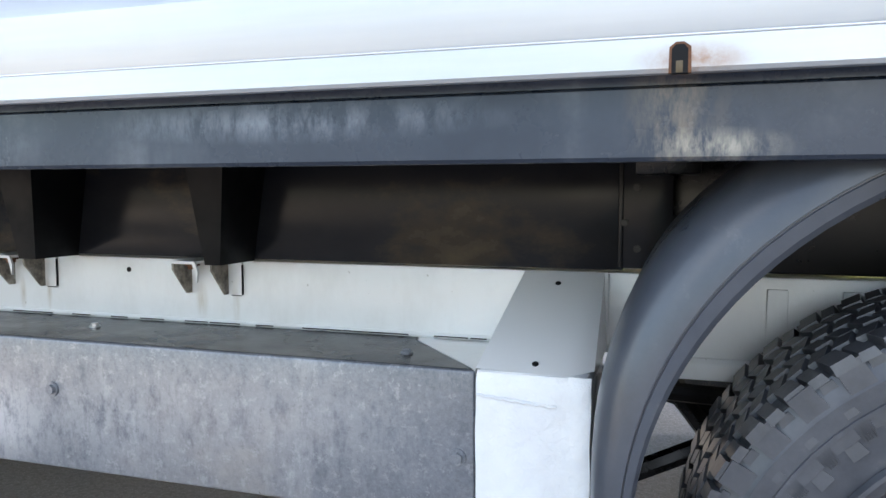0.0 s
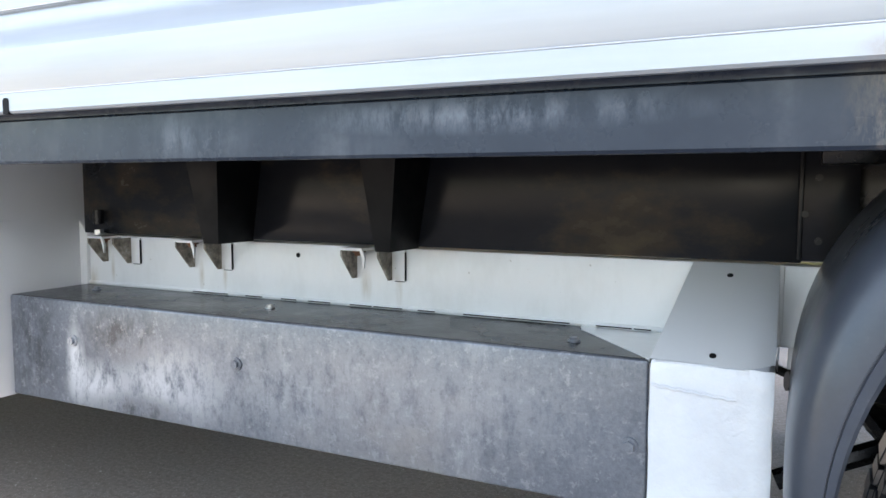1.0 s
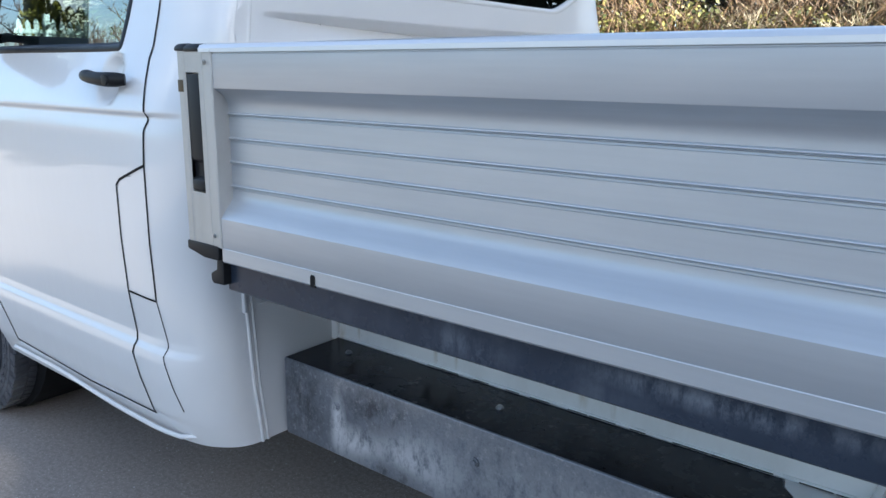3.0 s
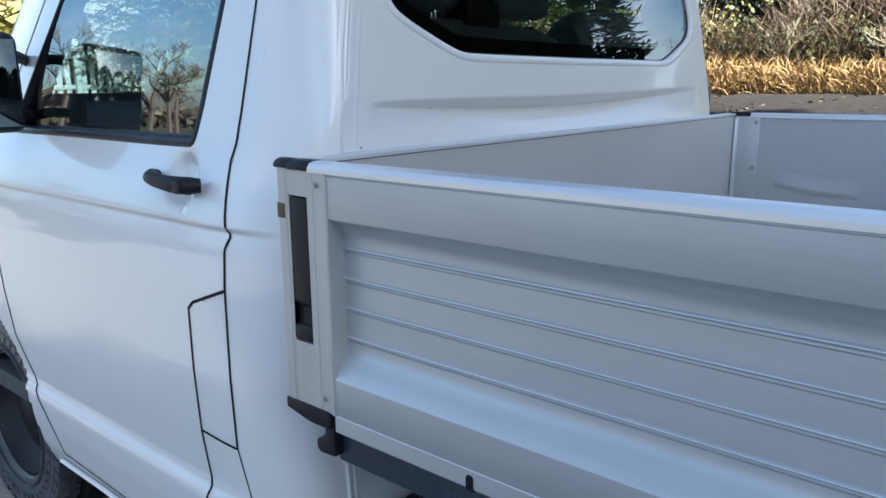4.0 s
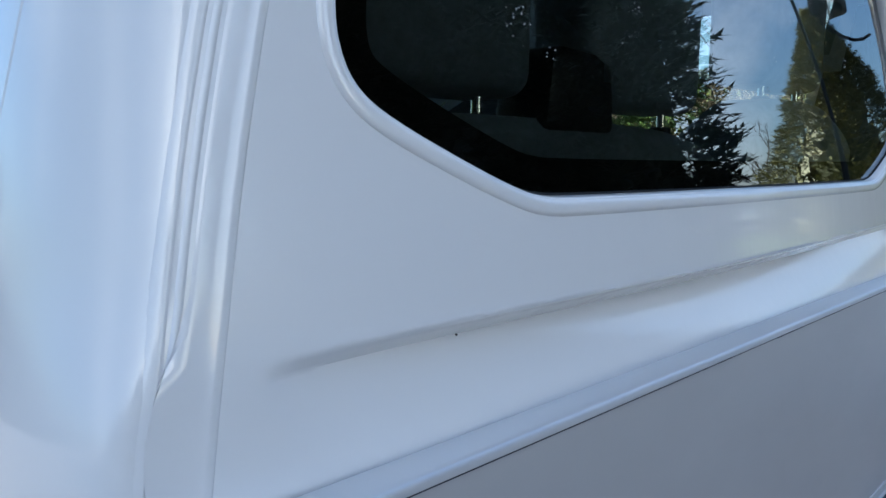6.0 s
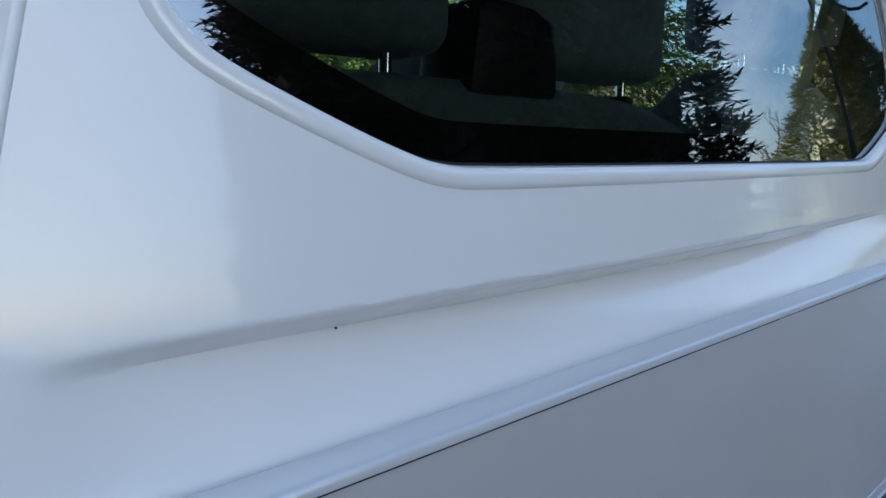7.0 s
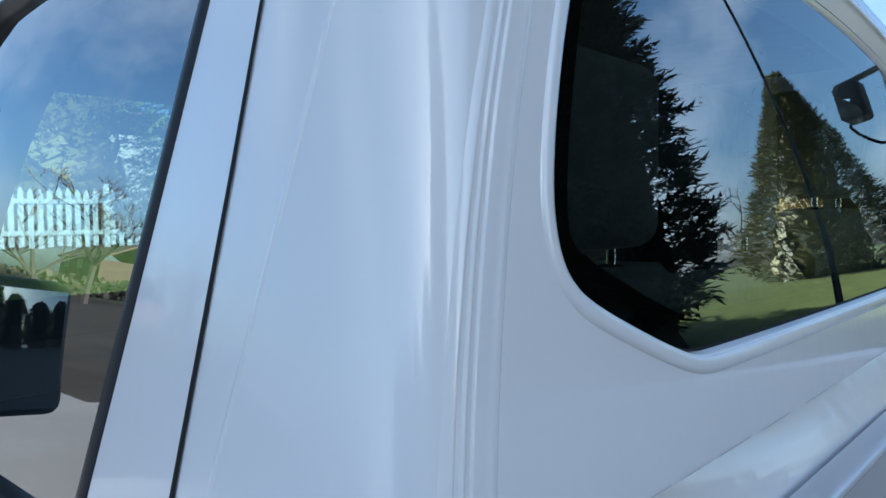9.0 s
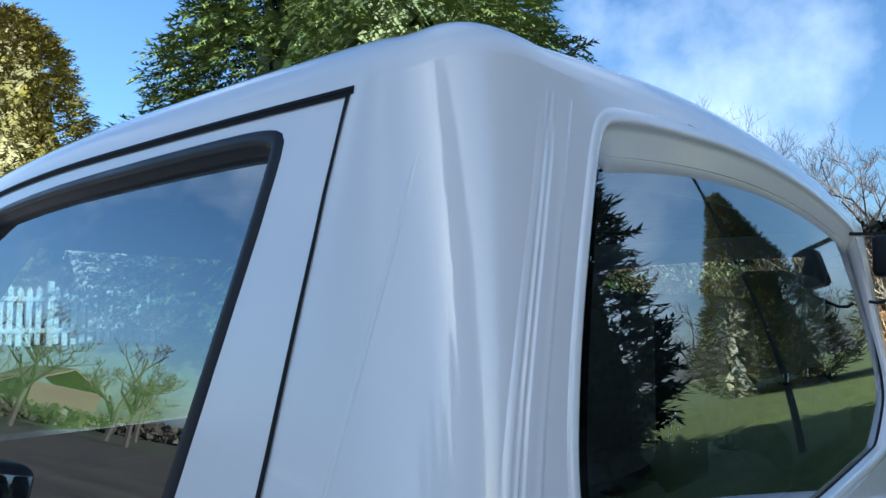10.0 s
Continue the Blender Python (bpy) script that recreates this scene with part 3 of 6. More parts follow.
BACK_HALF = [(MID, 1.448), (0.55, 1.449), (0.505, 1.452), (0.472, 1.461), (0.42, 1.480), (0.345, 1.511), (0.316, 1.530), (0.303, 1.557), (0.304, 1.60), (0.327, 1.68), (0.372, 1.79), (0.397, 1.845), (0.412, 1.863), (0.440, 1.874), (0.60, 1.893), (0.80, 1.908)]


def rounded(pts, n=5):
    """A closed outline with its points eased (Chaikin), n rounds."""
    for _ in range(n):
        out = []
        for a, b in zip(pts, pts[1:] + pts[:1]):
            out += [(a[0] * 0.75 + b[0] * 0.25, a[1] * 0.75 + b[1] * 0.25), (a[0] * 0.25 + b[0] * 0.75, a[1] * 0.25 + b[1] * 0.75)]
        pts = out
    return pts


BACK_WINDOW = rounded(BACK_HALF[1:] + [(MID, 1.913)] + [(2 * MID - y, z) for y, z in BACK_HALF[:0:-1]] + [(MID, 1.448)], 2)
SIDE_WINDOW_R = rounded(SIDE_WINDOW, 2)


def inside(pts, p):
    hit, (x, y) = False, p
    for (x0, y0), (x1, y1) in zip(pts, pts[1:] + pts[:1]):
        if (y0 > y) != (y1 > y) and x < (x1 - x0) * (y - y0) / (y1 - y0) + x0:
            hit = not hit
    return hit


def outline_array(pts):
    a = np.array(pts, float)
    return a, np.roll(a, -1, axis=0) - a


def nearest_on(arr, p):
    a, d = arr
    t = np.clip(((np.array(p) - a) * d).sum(1) / np.maximum((d * d).sum(1), 1e-12), 0, 1)
    q = a + d * t[:, None]
    e = np.hypot(*(q - np.array(p)).T)
    k = int(e.argmin())
    return q[k], e[k]


A_DOOR, A_FLAP, A_SIDEWIN, A_BACKWIN = (outline_array(o) for o in (DOOR, FLAP, SIDE_WINDOW_R, BACK_WINDOW))

# columns of the shell, as (kind, value)
cols = [("L", -2.35 + 0.09 * k) for k in range(10)] + [("L", -1.45 + 0.014 * k) for k in range(82)]
cols += [("C", radians(90 * k / 24)) for k in range(0, 24)]
n_back = 126
cols += [("B", k / n_back) for k in range(n_back + 1)]
zrows = [0.345 + 0.0115 * k for k in range(135)]
for lo, hi, st in ((0.568, 0.618, 0.004), (1.118, 1.158, 0.0032), (1.326, 1.386, 0.0024)):
    zrows = [z for z in zrows if not lo - 0.004 < z < hi + 0.004] + [lo + st * k for k in range(int((hi - lo) / st) + 1)]
zrows = [z for z in sorted(zrows) if z < 1.89] + [1.895]


def rear_rise(y, z):
    """The top of the back panel arches up towards the middle."""
    q = (MID - y) / (MID - REAR_START_AT(1.895))
    return 0.026 * max(0.0, 1 - q * q) ** 1.4 * smooth(1.82, 1.895, z)


def shell_point(col, z):
    kind, v = col
    if kind == "L":
        return ("S", v, z)
    if kind == "C":
        return ("S", corner_x(v, z), z)
    y0 = REAR_START_AT(z)
    y = y0 + (2 * MID - 2 * y0) * v
    bend = (swage_low(y) - 1.35) * smooth(1.24, 1.326, z) * (1 - smooth(1.386, 1.47, z))
    return ("B", y, z + rear_rise(y, z) + bend)


def place(kind, c, z):
    return on_left(c, z) if kind == "S" else on_rear(c, z)


def build_shell():
    grid = []
    for z in zrows:
        row = []
        for col in cols:
            kind, c, zz = shell_point(col, z)
            snap = None
            if kind == "S" and -1.45 < c < -0.18:
                for key, arr in (("door", A_DOOR), ("flap", A_FLAP), ("win", A_SIDEWIN)):
                    q, e = nearest_on(arr, (c, zz))
                    if e < 0.0068:
                        c, zz, snap = q[0], q[1], key
                        break
            elif kind == "B" and 0.25 < c < 1.75 and zz > 1.4:
                q, e = nearest_on(A_BACKWIN, (c, zz))
                if e < 0.0076:
                    c, zz, snap = q[0], q[1], "back"
            row.append((kind, float(c), float(zz), snap))
        grid.append(row)
    parts = {"body": [], "door": [], "flap": []}
    for i in range(len(zrows) - 1):
        for j in range(len(cols) - 1):
            quad = [(i, j), (i, j + 1), (i + 1, j + 1), (i + 1, j)]
            vs = [grid[a][b] for a, b in quad]
            kind = "S" if any(v[0] == "S" for v in vs) else "B"
            if kind == "S":
                ps = [v if v[0] == "S" else ("S", rear_x(v[2]), v[2], None) for v in vs]
                c = (sum(p[1] for p in ps) / 4, sum(p[2] for p in ps) / 4)
                if inside(SIDE_WINDOW_R, c) or any(p[3] is None and inside(SIDE_WINDOW_R, p[1:3]) for p in ps):
                    continue
                # wheel arch opening at the front
                if math.hypot(c[0] + 1.62, c[1] - 0.40) < 0.42:
                    continue
                parts["flap" if inside(FLAP, c) else "door" if inside(DOOR, c) else "body"].append(quad)
            else:
                c = (sum(v[1] for v in vs) / 4, sum(v[2] for v in vs) / 4)
                if c[1] > 1.87 and nearest_on(A_BACKWIN, c)[1] < 0.008:
                    continue
                if inside(BACK_WINDOW, c) or any(v[3] is None and inside(BACK_WINDOW, v[1:3]) for v in vs):
                    continue
                parts["body"].append(quad)
    return grid, parts


GRID, SHELL = build_shell()


def shell_part(quads, gap=0.0016, lip=0.014):
    """One panel of the shell; edges along the joints are drawn back and turned inwards."""
    bm = bmesh.new()
    used, near = {}, {}
    for q in quads:
        for key in q:
            near.setdefault(key, []).append(q)
    for key, qs in near.items():
        kind, c, z, snap = GRID[key[0]][key[1]]
        if snap in ("door", "flap"):
            cc = [GRID[a][b] for q in qs for a, b in q if GRID[a][b][0] == "S"]
            dx, dz = sum(p[1] for p in cc) / len(cc) - c, sum(p[2] for p in cc) / len(cc) - z
            d = math.hypot(dx, dz)
            if len(qs) < 4 and d > 1e-5:
                c, z = c + gap * dx / d, z + gap * dz / d
        used[key] = bm.verts.new(place(kind, c, z))
    for q in quads:
        try:
            bm.faces.new([used[k] for k in q])
        except ValueError:
            pass
    bmesh.ops.remove_doubles(bm, verts=bm.verts, dist=0.0004)
    bmesh.ops.recalc_face_normals(bm, faces=bm.faces)
    bm.normal_update()
    return bm


def turn_in(bm, keep, depth):
    """Turns the open edges that keep() picks inwards by depth."""
    edges = [e for e in bm.edges if e.is_boundary and keep(e)]
    normals = {v: v.normal.copy() for e in edges for v in e.verts}
    res = bmesh.ops.extrude_edge_only(bm, edges=edges)
    newv = [g for g in res["geom"] if isinstance(g, bmesh.types.BMVert)]
    link = {}
    for e in bm.edges:
        a, b = e.verts
        if (a.co - b.co).length < 1e-9:
            link[a if a in newv else b] = b if a in newv else a
    for v in newv:
        o = link.get(v)
        n = normals.get(o, Vector((0, -1, 0)))
        v.co = v.co - n * depth
    return bm


truck = thing("pickup_truck", (0.6, 1.0, 0.0), "white single-cab dropside pickup truck with grey aluminium load bed", "truck")
bm = shell_part(SHELL["body"])
# outward normals: the side faces -y
probe = min(bm.faces, key=lambda f: (f.calc_center_median() - Vector((-0.12, 0.1, 1.2))).length)
if probe.normal.y > 0:
    bmesh.ops.reverse_faces(bm, faces=bm.faces)
# a plain mirrored far side
far = bmesh.new()
for z0, z1 in zip(zrows[::8], zrows[8::8] + [zrows[-1]]):
    for c0, c1 in zip(cols[:92:4] + cols[92:93], cols[4:92:4] + cols[92:93] + cols[93:94]):
        ps = [shell_point(c0, z0), shell_point(c1, z0), shell_point(c1, z1), shell_point(c0, z1)]
        cx, cz = sum(p[1] for p in ps) / 4, sum(p[2] for p in ps) / 4
        if inside(SIDE_WINDOW_R, (cx, cz)) or math.hypot(cx + 1.62, cz - 0.40) < 0.42:
            continue
        far.faces.new([far.verts.new(Vector((v.x, 2 * MID - v.y, v.z))) for v in (place(*p) for p in ps)][::-1])
    ps = [[("S", corner_x(radians(90 * k / 12), z), z) for z in (z0, z1)] for k in range(13)]
    for a, b in zip(ps, ps[1:]):
        far.faces.new([far.verts.new(Vector((v.x, 2 * MID - v.y, v.z))) for v in (place(*p) for p in (a[0], b[0], b[1], a[1]))][::-1])
for v in far.verts:
    v.co.y -= 0.014 * (1 - smooth(1.25, 1.5, v.co.z))
bmesh.ops.remove_doubles(far, verts=far.verts, dist=0.0008)
body_ob = part("cab_body", turn_in(bm, lambda e: True, 0.012), paint, truck, angle=50)
part("cab_far_side", far, paint, truck, angle=50)
for nm, key, lab in (("door", "door", "white cab door panel with pressed creases"), ("filler_flap", "flap", "")):
    bm = shell_part(SHELL[key])
    f = min(bm.faces, key=lambda f: (f.calc_center_median() - Vector((-0.3, 0.05, 0.9))).length)
    if f.normal.y > 0:
        bmesh.ops.reverse_faces(bm, faces=bm.faces)
    bm.normal_update()
    if nm == "door":
        door_ob = part(nm, turn_in(bm, lambda e: True, 0.012), paint, truck, lab, angle=50)
    else:
        part(nm, turn_in(bm, lambda e: True, 0.012), paint, truck, angle=50)


def strip_along(pts, place2, width, depth, closed=False):
    """A dark backing strip behind a joint."""
    bm = bmesh.new()
    prev = None
    pts = pts + pts[:1] if closed else pts
    fine = []
    for (a0, a1), (b0, b1) in zip(pts, pts[1:]):
        n = max(1, int(math.hypot(b0 - a0, b1 - a1) / 0.007))
        fine += [(a0 + (b0 - a0) * k / n, a1 + (b1 - a1) * k / n) for k in range(n)]
    fine.append(pts[-1])
    for k, p in enumerate(fine):
        q0, q1 = fine[max(k - 1, 0)], fine[min(k + 1, len(fine) - 1)]
        tx, tz = q1[0] - q0[0], q1[1] - q0[1]
        d = math.hypot(tx, tz) or 1
        nx, nz = -tz / d * width / 2, tx / d * width / 2
        cur = []
        for s in (1, -1):
            v = place2(p[0] + s * nx, p[1] + s * nz)
            cur.append(bm.verts.new(v + Vector((0, depth, 0))))
        if prev:
            bm.faces.new((prev[0], prev[1], cur[1], cur[0]))
        prev = cur
    return bm


part("door_seal", strip_along(DOOR, on_left, 0.0062, -0.0011, True), seal_black, truck)
# black tube drawn in place of the shadowed groove above the door
part("door_top_gap", add_tube(bmesh.new(), [on_left(x, 1.889) + Vector((0, 0.0015, 0)) for x in [-1.5 + 0.04 * k for k in range(32)] + [-0.255]], 0.0036, 8), seal_black, truck)
part("flap_seal", strip_along(FLAP, on_left, 0.0056, -0.0010, True), seal_black, truck)
part("pillar_joint", strip_along([(-0.231, 0.712), (-0.212, 0.60), (-0.219, 0.575), (-0.178, 0.44)], on_left, 0.0035, -0.0006), seal_black, truck)


# roof: rings that draw in from the top of the shell
def roof_ring(w):
    """One ring of the roof; w from 0 (top of the sides) to 1 (rounded over). Gives points, plain x and side share."""
    ang = radians(90 * w)
    inset, up = 0.155 * (1 - math.cos(ang)), 0.075 * math.sin(ang)
    ring = []
    for k in range(60):
        x = -2.35 + (2.35 + CORNER_X) * k / 60
        p = on_left(x, 1.895)
        ring.append((Vector((p.x, p.y + inset * 0.74, p.z + up * (0.74 + 0.08 * smooth(-1.3, -0.4, x)))), x, 1.0))
    y0 = REAR_START_AT(1.895)
    for k in range(0, 19):
        x = corner_x(radians(90 * k / 18), 1.895)
        p = on_left(x, 1.895) if k < 18 else on_rear(y0, 1.895)
        f = k / 18
        sh = 1 - min(1.0, max(0.0, (x - EDGE_X) / (rear_x(1.895) - EDGE_X))) ** 2.5
        sc = 1 - 0.26 * sh
        pull = 0.035 * math.sin(math.pi * f) * (1 - math.cos(ang))
        ring.append((Vector((p.x - inset * 0.9 * f - pull, p.y + inset * sc * (1 - 0.55 * f) + pull, p.z + up * (sc + 0.08 * sh) - (0.005 * math.sin(math.pi * min(1.0, f * 1.1)) ** 2 + 0.024 * smooth(0.45, 1.0, f)) * math.sin(ang))), x, sh))
    for k in range(1, 41):
        y = y0 + (MID - y0) * k / 40
        p = on_rear(y, 1.895 + rear_rise(y, 1.895))
        q = (MID - y) / (MID - y0)
        ring.append((Vector((p.x - inset * 0.9, y + inset * 0.45 * (1 - k / 40), 1.895 + up + rear_rise(y, 1.895) + 0.010 * (1 - q * q) * w - 0.024 * q**3 * math.sin(ang))), p.x, 0.0))
    return ring


bm = bmesh.new()
full = [roof_ring(k / 10) for k in range(11)]
rings = [[p for p, _, _ in r] for r in full]
plain_x, share = [x for _, x, _ in full[0]], [s for _, _, s in full[0]]
last = rings[-1]
for k in range(1, 9):
    f = k / 8
    ring = []
    for p, px, sh in zip(last, plain_x, share):
        y = p.y + (MID - p.y) * f
        x = p.x + (-0.9 - p.x) * f * 0.5 if p.x > -0.9 else p.x
        rise = (0.030 + 0.060 * sh) * (1 - (1 - f) ** 2) * (1 - smooth(-0.9, -1.6, px))
        ring.append(Vector((x, y, p.z + rise)))
    rings.append(ring)
for s in (0, 1):
    vs = [[bm.verts.new(p if s == 0 else Vector((p.x, 2 * MID - p.y, p.z))) for p in r] for r in rings]
    for i, (a, b) in enumerate(zip(vs, vs[1:])):
        for k in range(len(a) - 1):
            if i >= 11 and -1.95 < plain_x[k] < -1.02:
                continue                         # the windscreen
            q = (a[k], a[k + 1], b[k + 1], b[k])
            try:
                bm.faces.new(q if s == 0 else q[::-1])
            except ValueError:
                pass
bmesh.ops.remove_doubles(bm, verts=bm.verts, dist=0.0006)
bmesh.ops.recalc_face_normals(bm, faces=bm.faces)
part("roof", bm, paint, truck, angle=60)


def ring_loft(outline, place2, profile, closed=True):
    """A moulding round an outline: profile rows of (inset along the outline's normal, depth into the panel)."""
    bm = bmesh.new()
    a = np.array(outline)
    t = np.roll(a, -1, axis=0) - np.roll(a, 1, axis=0)
    t /= np.maximum(np.hypot(t[:, 0], t[:, 1])[:, None], 1e-9)
    n = np.stack([-t[:, 1], t[:, 0]], 1)
    c = a.mean(0)
    if (n * (c - a)).sum() < 0:
        n = -n
    rows = []
    for inset, depth, *more in profile:
        q = a + n * (inset + (more[0] if more else 0.0) * np.maximum(0, -n[:, 1]) ** 2)[:, None]
        rows.append([bm.verts.new(place2(float(p[0]), float(p[1]), depth)) for p in q])
    for r0, r1 in zip(rows, rows[1:]):
        for k in range(len(a)):
            bm.faces.new((r0[k], r0[(k + 1) % len(a)], r1[(k + 1) % len(a)], r1[k]))
    bmesh.ops.recalc_face_normals(bm, faces=bm.faces)
    return bm


def rear_at(y, z, depth):
    """On the back panel without its crease, pushed forward by depth."""
    deep = depth * (0.42 + 1.2 * smooth(1.74, 1.875, z)) if depth > 0.003 else depth
    return Vector((rear_x(z) + 0.006 * max(0.0, 1 - (abs(y - MID) / 0.78) ** 4) - deep, y, z))


def left_at(x, z, depth):
    p = on_left(x, z)
    return Vector((p.x, p.y + depth * 0.95, p.z - depth * 0.28))


back_window = part("rear_window_frame", ring_loft(BACK_WINDOW, rear_at, [(-0.016, 0.0015), (-0.0145, -0.0008), (-0.010, -0.0022), (-0.005, -0.0024), (-0.0015, -0.0014), (0.0, 0.001), (0.0010, 0.0032, 0.006), (0.0016, 0.008, 0.026), (0.0024, 0.014, 0.042), (0.003, 0.036, 0.052)]), paint, truck, "white pressed lip round the rear window", angle=70)


def pane(outline, place2, inset, depth, bowed):
    bm = bmesh.new()
    a = np.array(outline)
    t = np.roll(a, -1, axis=0) - np.roll(a, 1, axis=0)
    t /= np.maximum(np.hypot(t[:, 0], t[:, 1])[:, None], 1e-9)
    n = np.stack([-t[:, 1], t[:, 0]], 1)
    if (n * (a.mean(0) - a)).sum() < 0:
        n = -n
    a = a + n * inset
    # strips across the long way, so that the glass can be bowed
    ax = 0 if bowed == "across" else 1
    lo, hi = a[:, ax].min() + 1e-4, a[:, ax].max() - 1e-4
    prev = None
    for k in range(49):
        c = lo + (hi - lo) * (0.5 - 0.5 * math.cos(math.pi * k / 48))
        cut = []
        for p, q in zip(a, np.roll(a, -1, axis=0)):
            if (p[ax] > c) != (q[ax] > c):
                f = (c - p[ax]) / (q[ax] - p[ax])
                cut.append(p[1 - ax] + f * (q[1 - ax] - p[1 - ax]))
        ends = (min(cut), max(cut))
        row = []
        for j in range(9):
            o = ends[0] + (ends[1] - ends[0]) * j / 8
            y, z = (c, o) if ax == 0 else (o, c)
            row.append(bm.verts.new(place2(float(y), float(z), depth)))
        if prev:
            for j in range(8):
                bm.faces.new((prev[j], prev[j + 1], row[j + 1], row[j]))
        prev = row
    f = next(iter(bm.faces))
    f.normal_update()
    if (f.normal.x if ax == 0 else -f.normal.y) < 0:
        bmesh.ops.reverse_faces(bm, faces=bm.faces[:])
    return bm


def flat_rear(y, z, depth):
    u = z - 1.45
    return Vector((-0.0365 - 0.08 * u - 0.11 * u * u - depth - (y - MID) ** 2 / 120.0, y, z))


part("rear_window_rubber", ring_loft(BACK_WINDOW, flat_rear, [(0.0010, 0.0040, 0.028), (0.0022, 0.0075, 0.028), (0.0035, 0.0085, 0.028), (0.005, 0.0105, 0.028)]), seal_black, truck)
part("rear_window_border", ring_loft(BACK_WINDOW, flat_rear, [(0.000, 0.0122, 0.024), (0.036, 0.0122, 0.004)]), seal_black, truck, "black printed border of the rear glass")
glass_ob = part("rear_glass", pane(BACK_WINDOW, flat_rear, -0.028, 0.0105, "across"), glass_rear, truck, "dark tinted rear glass reflecting trees and sky", angle=80)
glass_ob.visible_shadow = False
# clusters of small pale grey flecks, scattered over the rear glass
rng = random.Random(71)
flecks = bmesh.new()
for _ in range(26):
    cy, cz = rng.uniform(0.36, 1.55), rng.uniform(1.50, 1.84)
    for _ in range(rng.randint(3, 9)):
        y, z = cy + rng.gauss(0, 0.006), cz + rng.gauss(0, 0.005)
        r = rng.uniform(0.0004, 0.0013)
        flecks.faces.new([flecks.verts.new(flat_rear(y + r * rng.uniform(0.6, 1.4) * math.cos(a), z + r * rng.uniform(0.6, 1.6) * math.sin(a), 0.0100)) for a in (0.2, 1.3, 2.6, 3.7, 5.1)])
spots = part("glass_fleck", flecks, fleck_grey, glass_ob, "small pale flecks on the glass", smooth=False)
spots["kind"] = "stuff"
part("door_window_rubber", ring_loft(SIDE_WINDOW_R, left_at, [(-0.009, 0.0005), (-0.007, -0.0012), (-0.002, -0.003), (0.003, -0.0035), (0.007, -0.001), (0.008, 0.004), (0.0125, 0.006), (0.0145, 0.014), (0.015, 0.050)]), window_rubber, door_ob, "black rubber window surround", angle=60)


def flat_left(x, z, depth):
    f = (z - 1.285) / 0.57
    y = 0.268 + 0.285 * (z - 1.856) + depth - 0.094 * f * (1 - f)
    return fuller(Vector((x, y, z - nose_drop(x, z))))


side_glass = part("door_glass", pane(SIDE_WINDOW_R, flat_left, -0.016, 0.019, "up"), glass_side, door_ob, "tinted door glass", angle=80)
side_glass.visible_shadow = False
far_glass = pane(SIDE_WINDOW_R, flat_left, -0.016, 0.014, "up")
for v in far_glass.verts:
    v.co.y = 2 * MID - v.co.y
bmesh.ops.reverse_faces(far_glass, faces=far_glass.faces[:])
far_glass_ob = part("far_door_glass", far_glass, glass_clear, truck, "tinted door glass", angle=80)
far_glass_ob.visible_shadow = False
part("sun_visor", prism([(-1.05, 1.884), (-1.30, 1.825), (-1.30, 1.835), (-1.05, 1.894)], "y", 0.40, 1.595), trim_dark, truck)
part("headlining", box(-1.05, -0.17, 0.36, 1.635, 1.884, 1.894), trim_dark, truck)
# door handle: a bowed grip with a lock cover
bm = bmesh.new()
hp = [(-0.452, 1.222), (-0.448, 1.223), (-0.430, 1.222), (-0.40, 1.219), (-0.36, 1.216), (-0.325, 1.215), (-0.300, 1.215), (-0.288, 1.215)]
hy = [0.062, 0.048, 0.034, 0.028, 0.027, 0.029, 0.036, 0.052]
add_tube(bm, [(x, y, z) for (x, z), y in zip(hp, hy)], [0.011, 0.0135, 0.0140, 0.0140, 0.0150, 0.0165, 0.0165, 0.013], 14)
grip = part("door_handle", bm, black_plastic, door_ob, "black plastic door handle", angle=60)
part("lock_cap", add_cyl(bmesh.new(), (-0.312, 0.0175, 1.214), "y", 0.0130, 0.008, 20, bevel=0.002), black_plastic, grip)

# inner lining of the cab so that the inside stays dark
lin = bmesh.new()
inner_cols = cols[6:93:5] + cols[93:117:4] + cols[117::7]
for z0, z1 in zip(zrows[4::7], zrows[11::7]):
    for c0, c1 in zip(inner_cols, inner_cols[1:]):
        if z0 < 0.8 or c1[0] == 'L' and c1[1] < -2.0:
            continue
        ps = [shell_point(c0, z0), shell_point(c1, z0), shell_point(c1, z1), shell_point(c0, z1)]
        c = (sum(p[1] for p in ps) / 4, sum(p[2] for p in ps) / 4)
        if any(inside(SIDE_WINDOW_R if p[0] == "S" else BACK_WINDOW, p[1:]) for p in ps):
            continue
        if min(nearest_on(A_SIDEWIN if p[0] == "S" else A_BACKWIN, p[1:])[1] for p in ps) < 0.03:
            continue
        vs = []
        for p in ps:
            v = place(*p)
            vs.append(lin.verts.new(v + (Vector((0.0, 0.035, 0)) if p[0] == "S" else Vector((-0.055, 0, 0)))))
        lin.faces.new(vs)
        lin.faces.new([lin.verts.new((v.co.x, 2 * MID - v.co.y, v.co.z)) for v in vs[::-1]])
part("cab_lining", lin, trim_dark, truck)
floor_bm = box(-2.3, -0.10, 0.12, 1.87, 0.44, 0.50)
part("cab_floor", floor_bm, trim_dark, truck)
part("dashboard", prism([(-1.75, 0.6), (-1.20, 0.6), (-1.18, 1.02), (-1.26, 1.14), (-1.45, 1.17), (-1.95, 1.10)], "y", 0.14, 1.85, 0.015), trim_dark, truck)
bm = bmesh.new()
ws = []
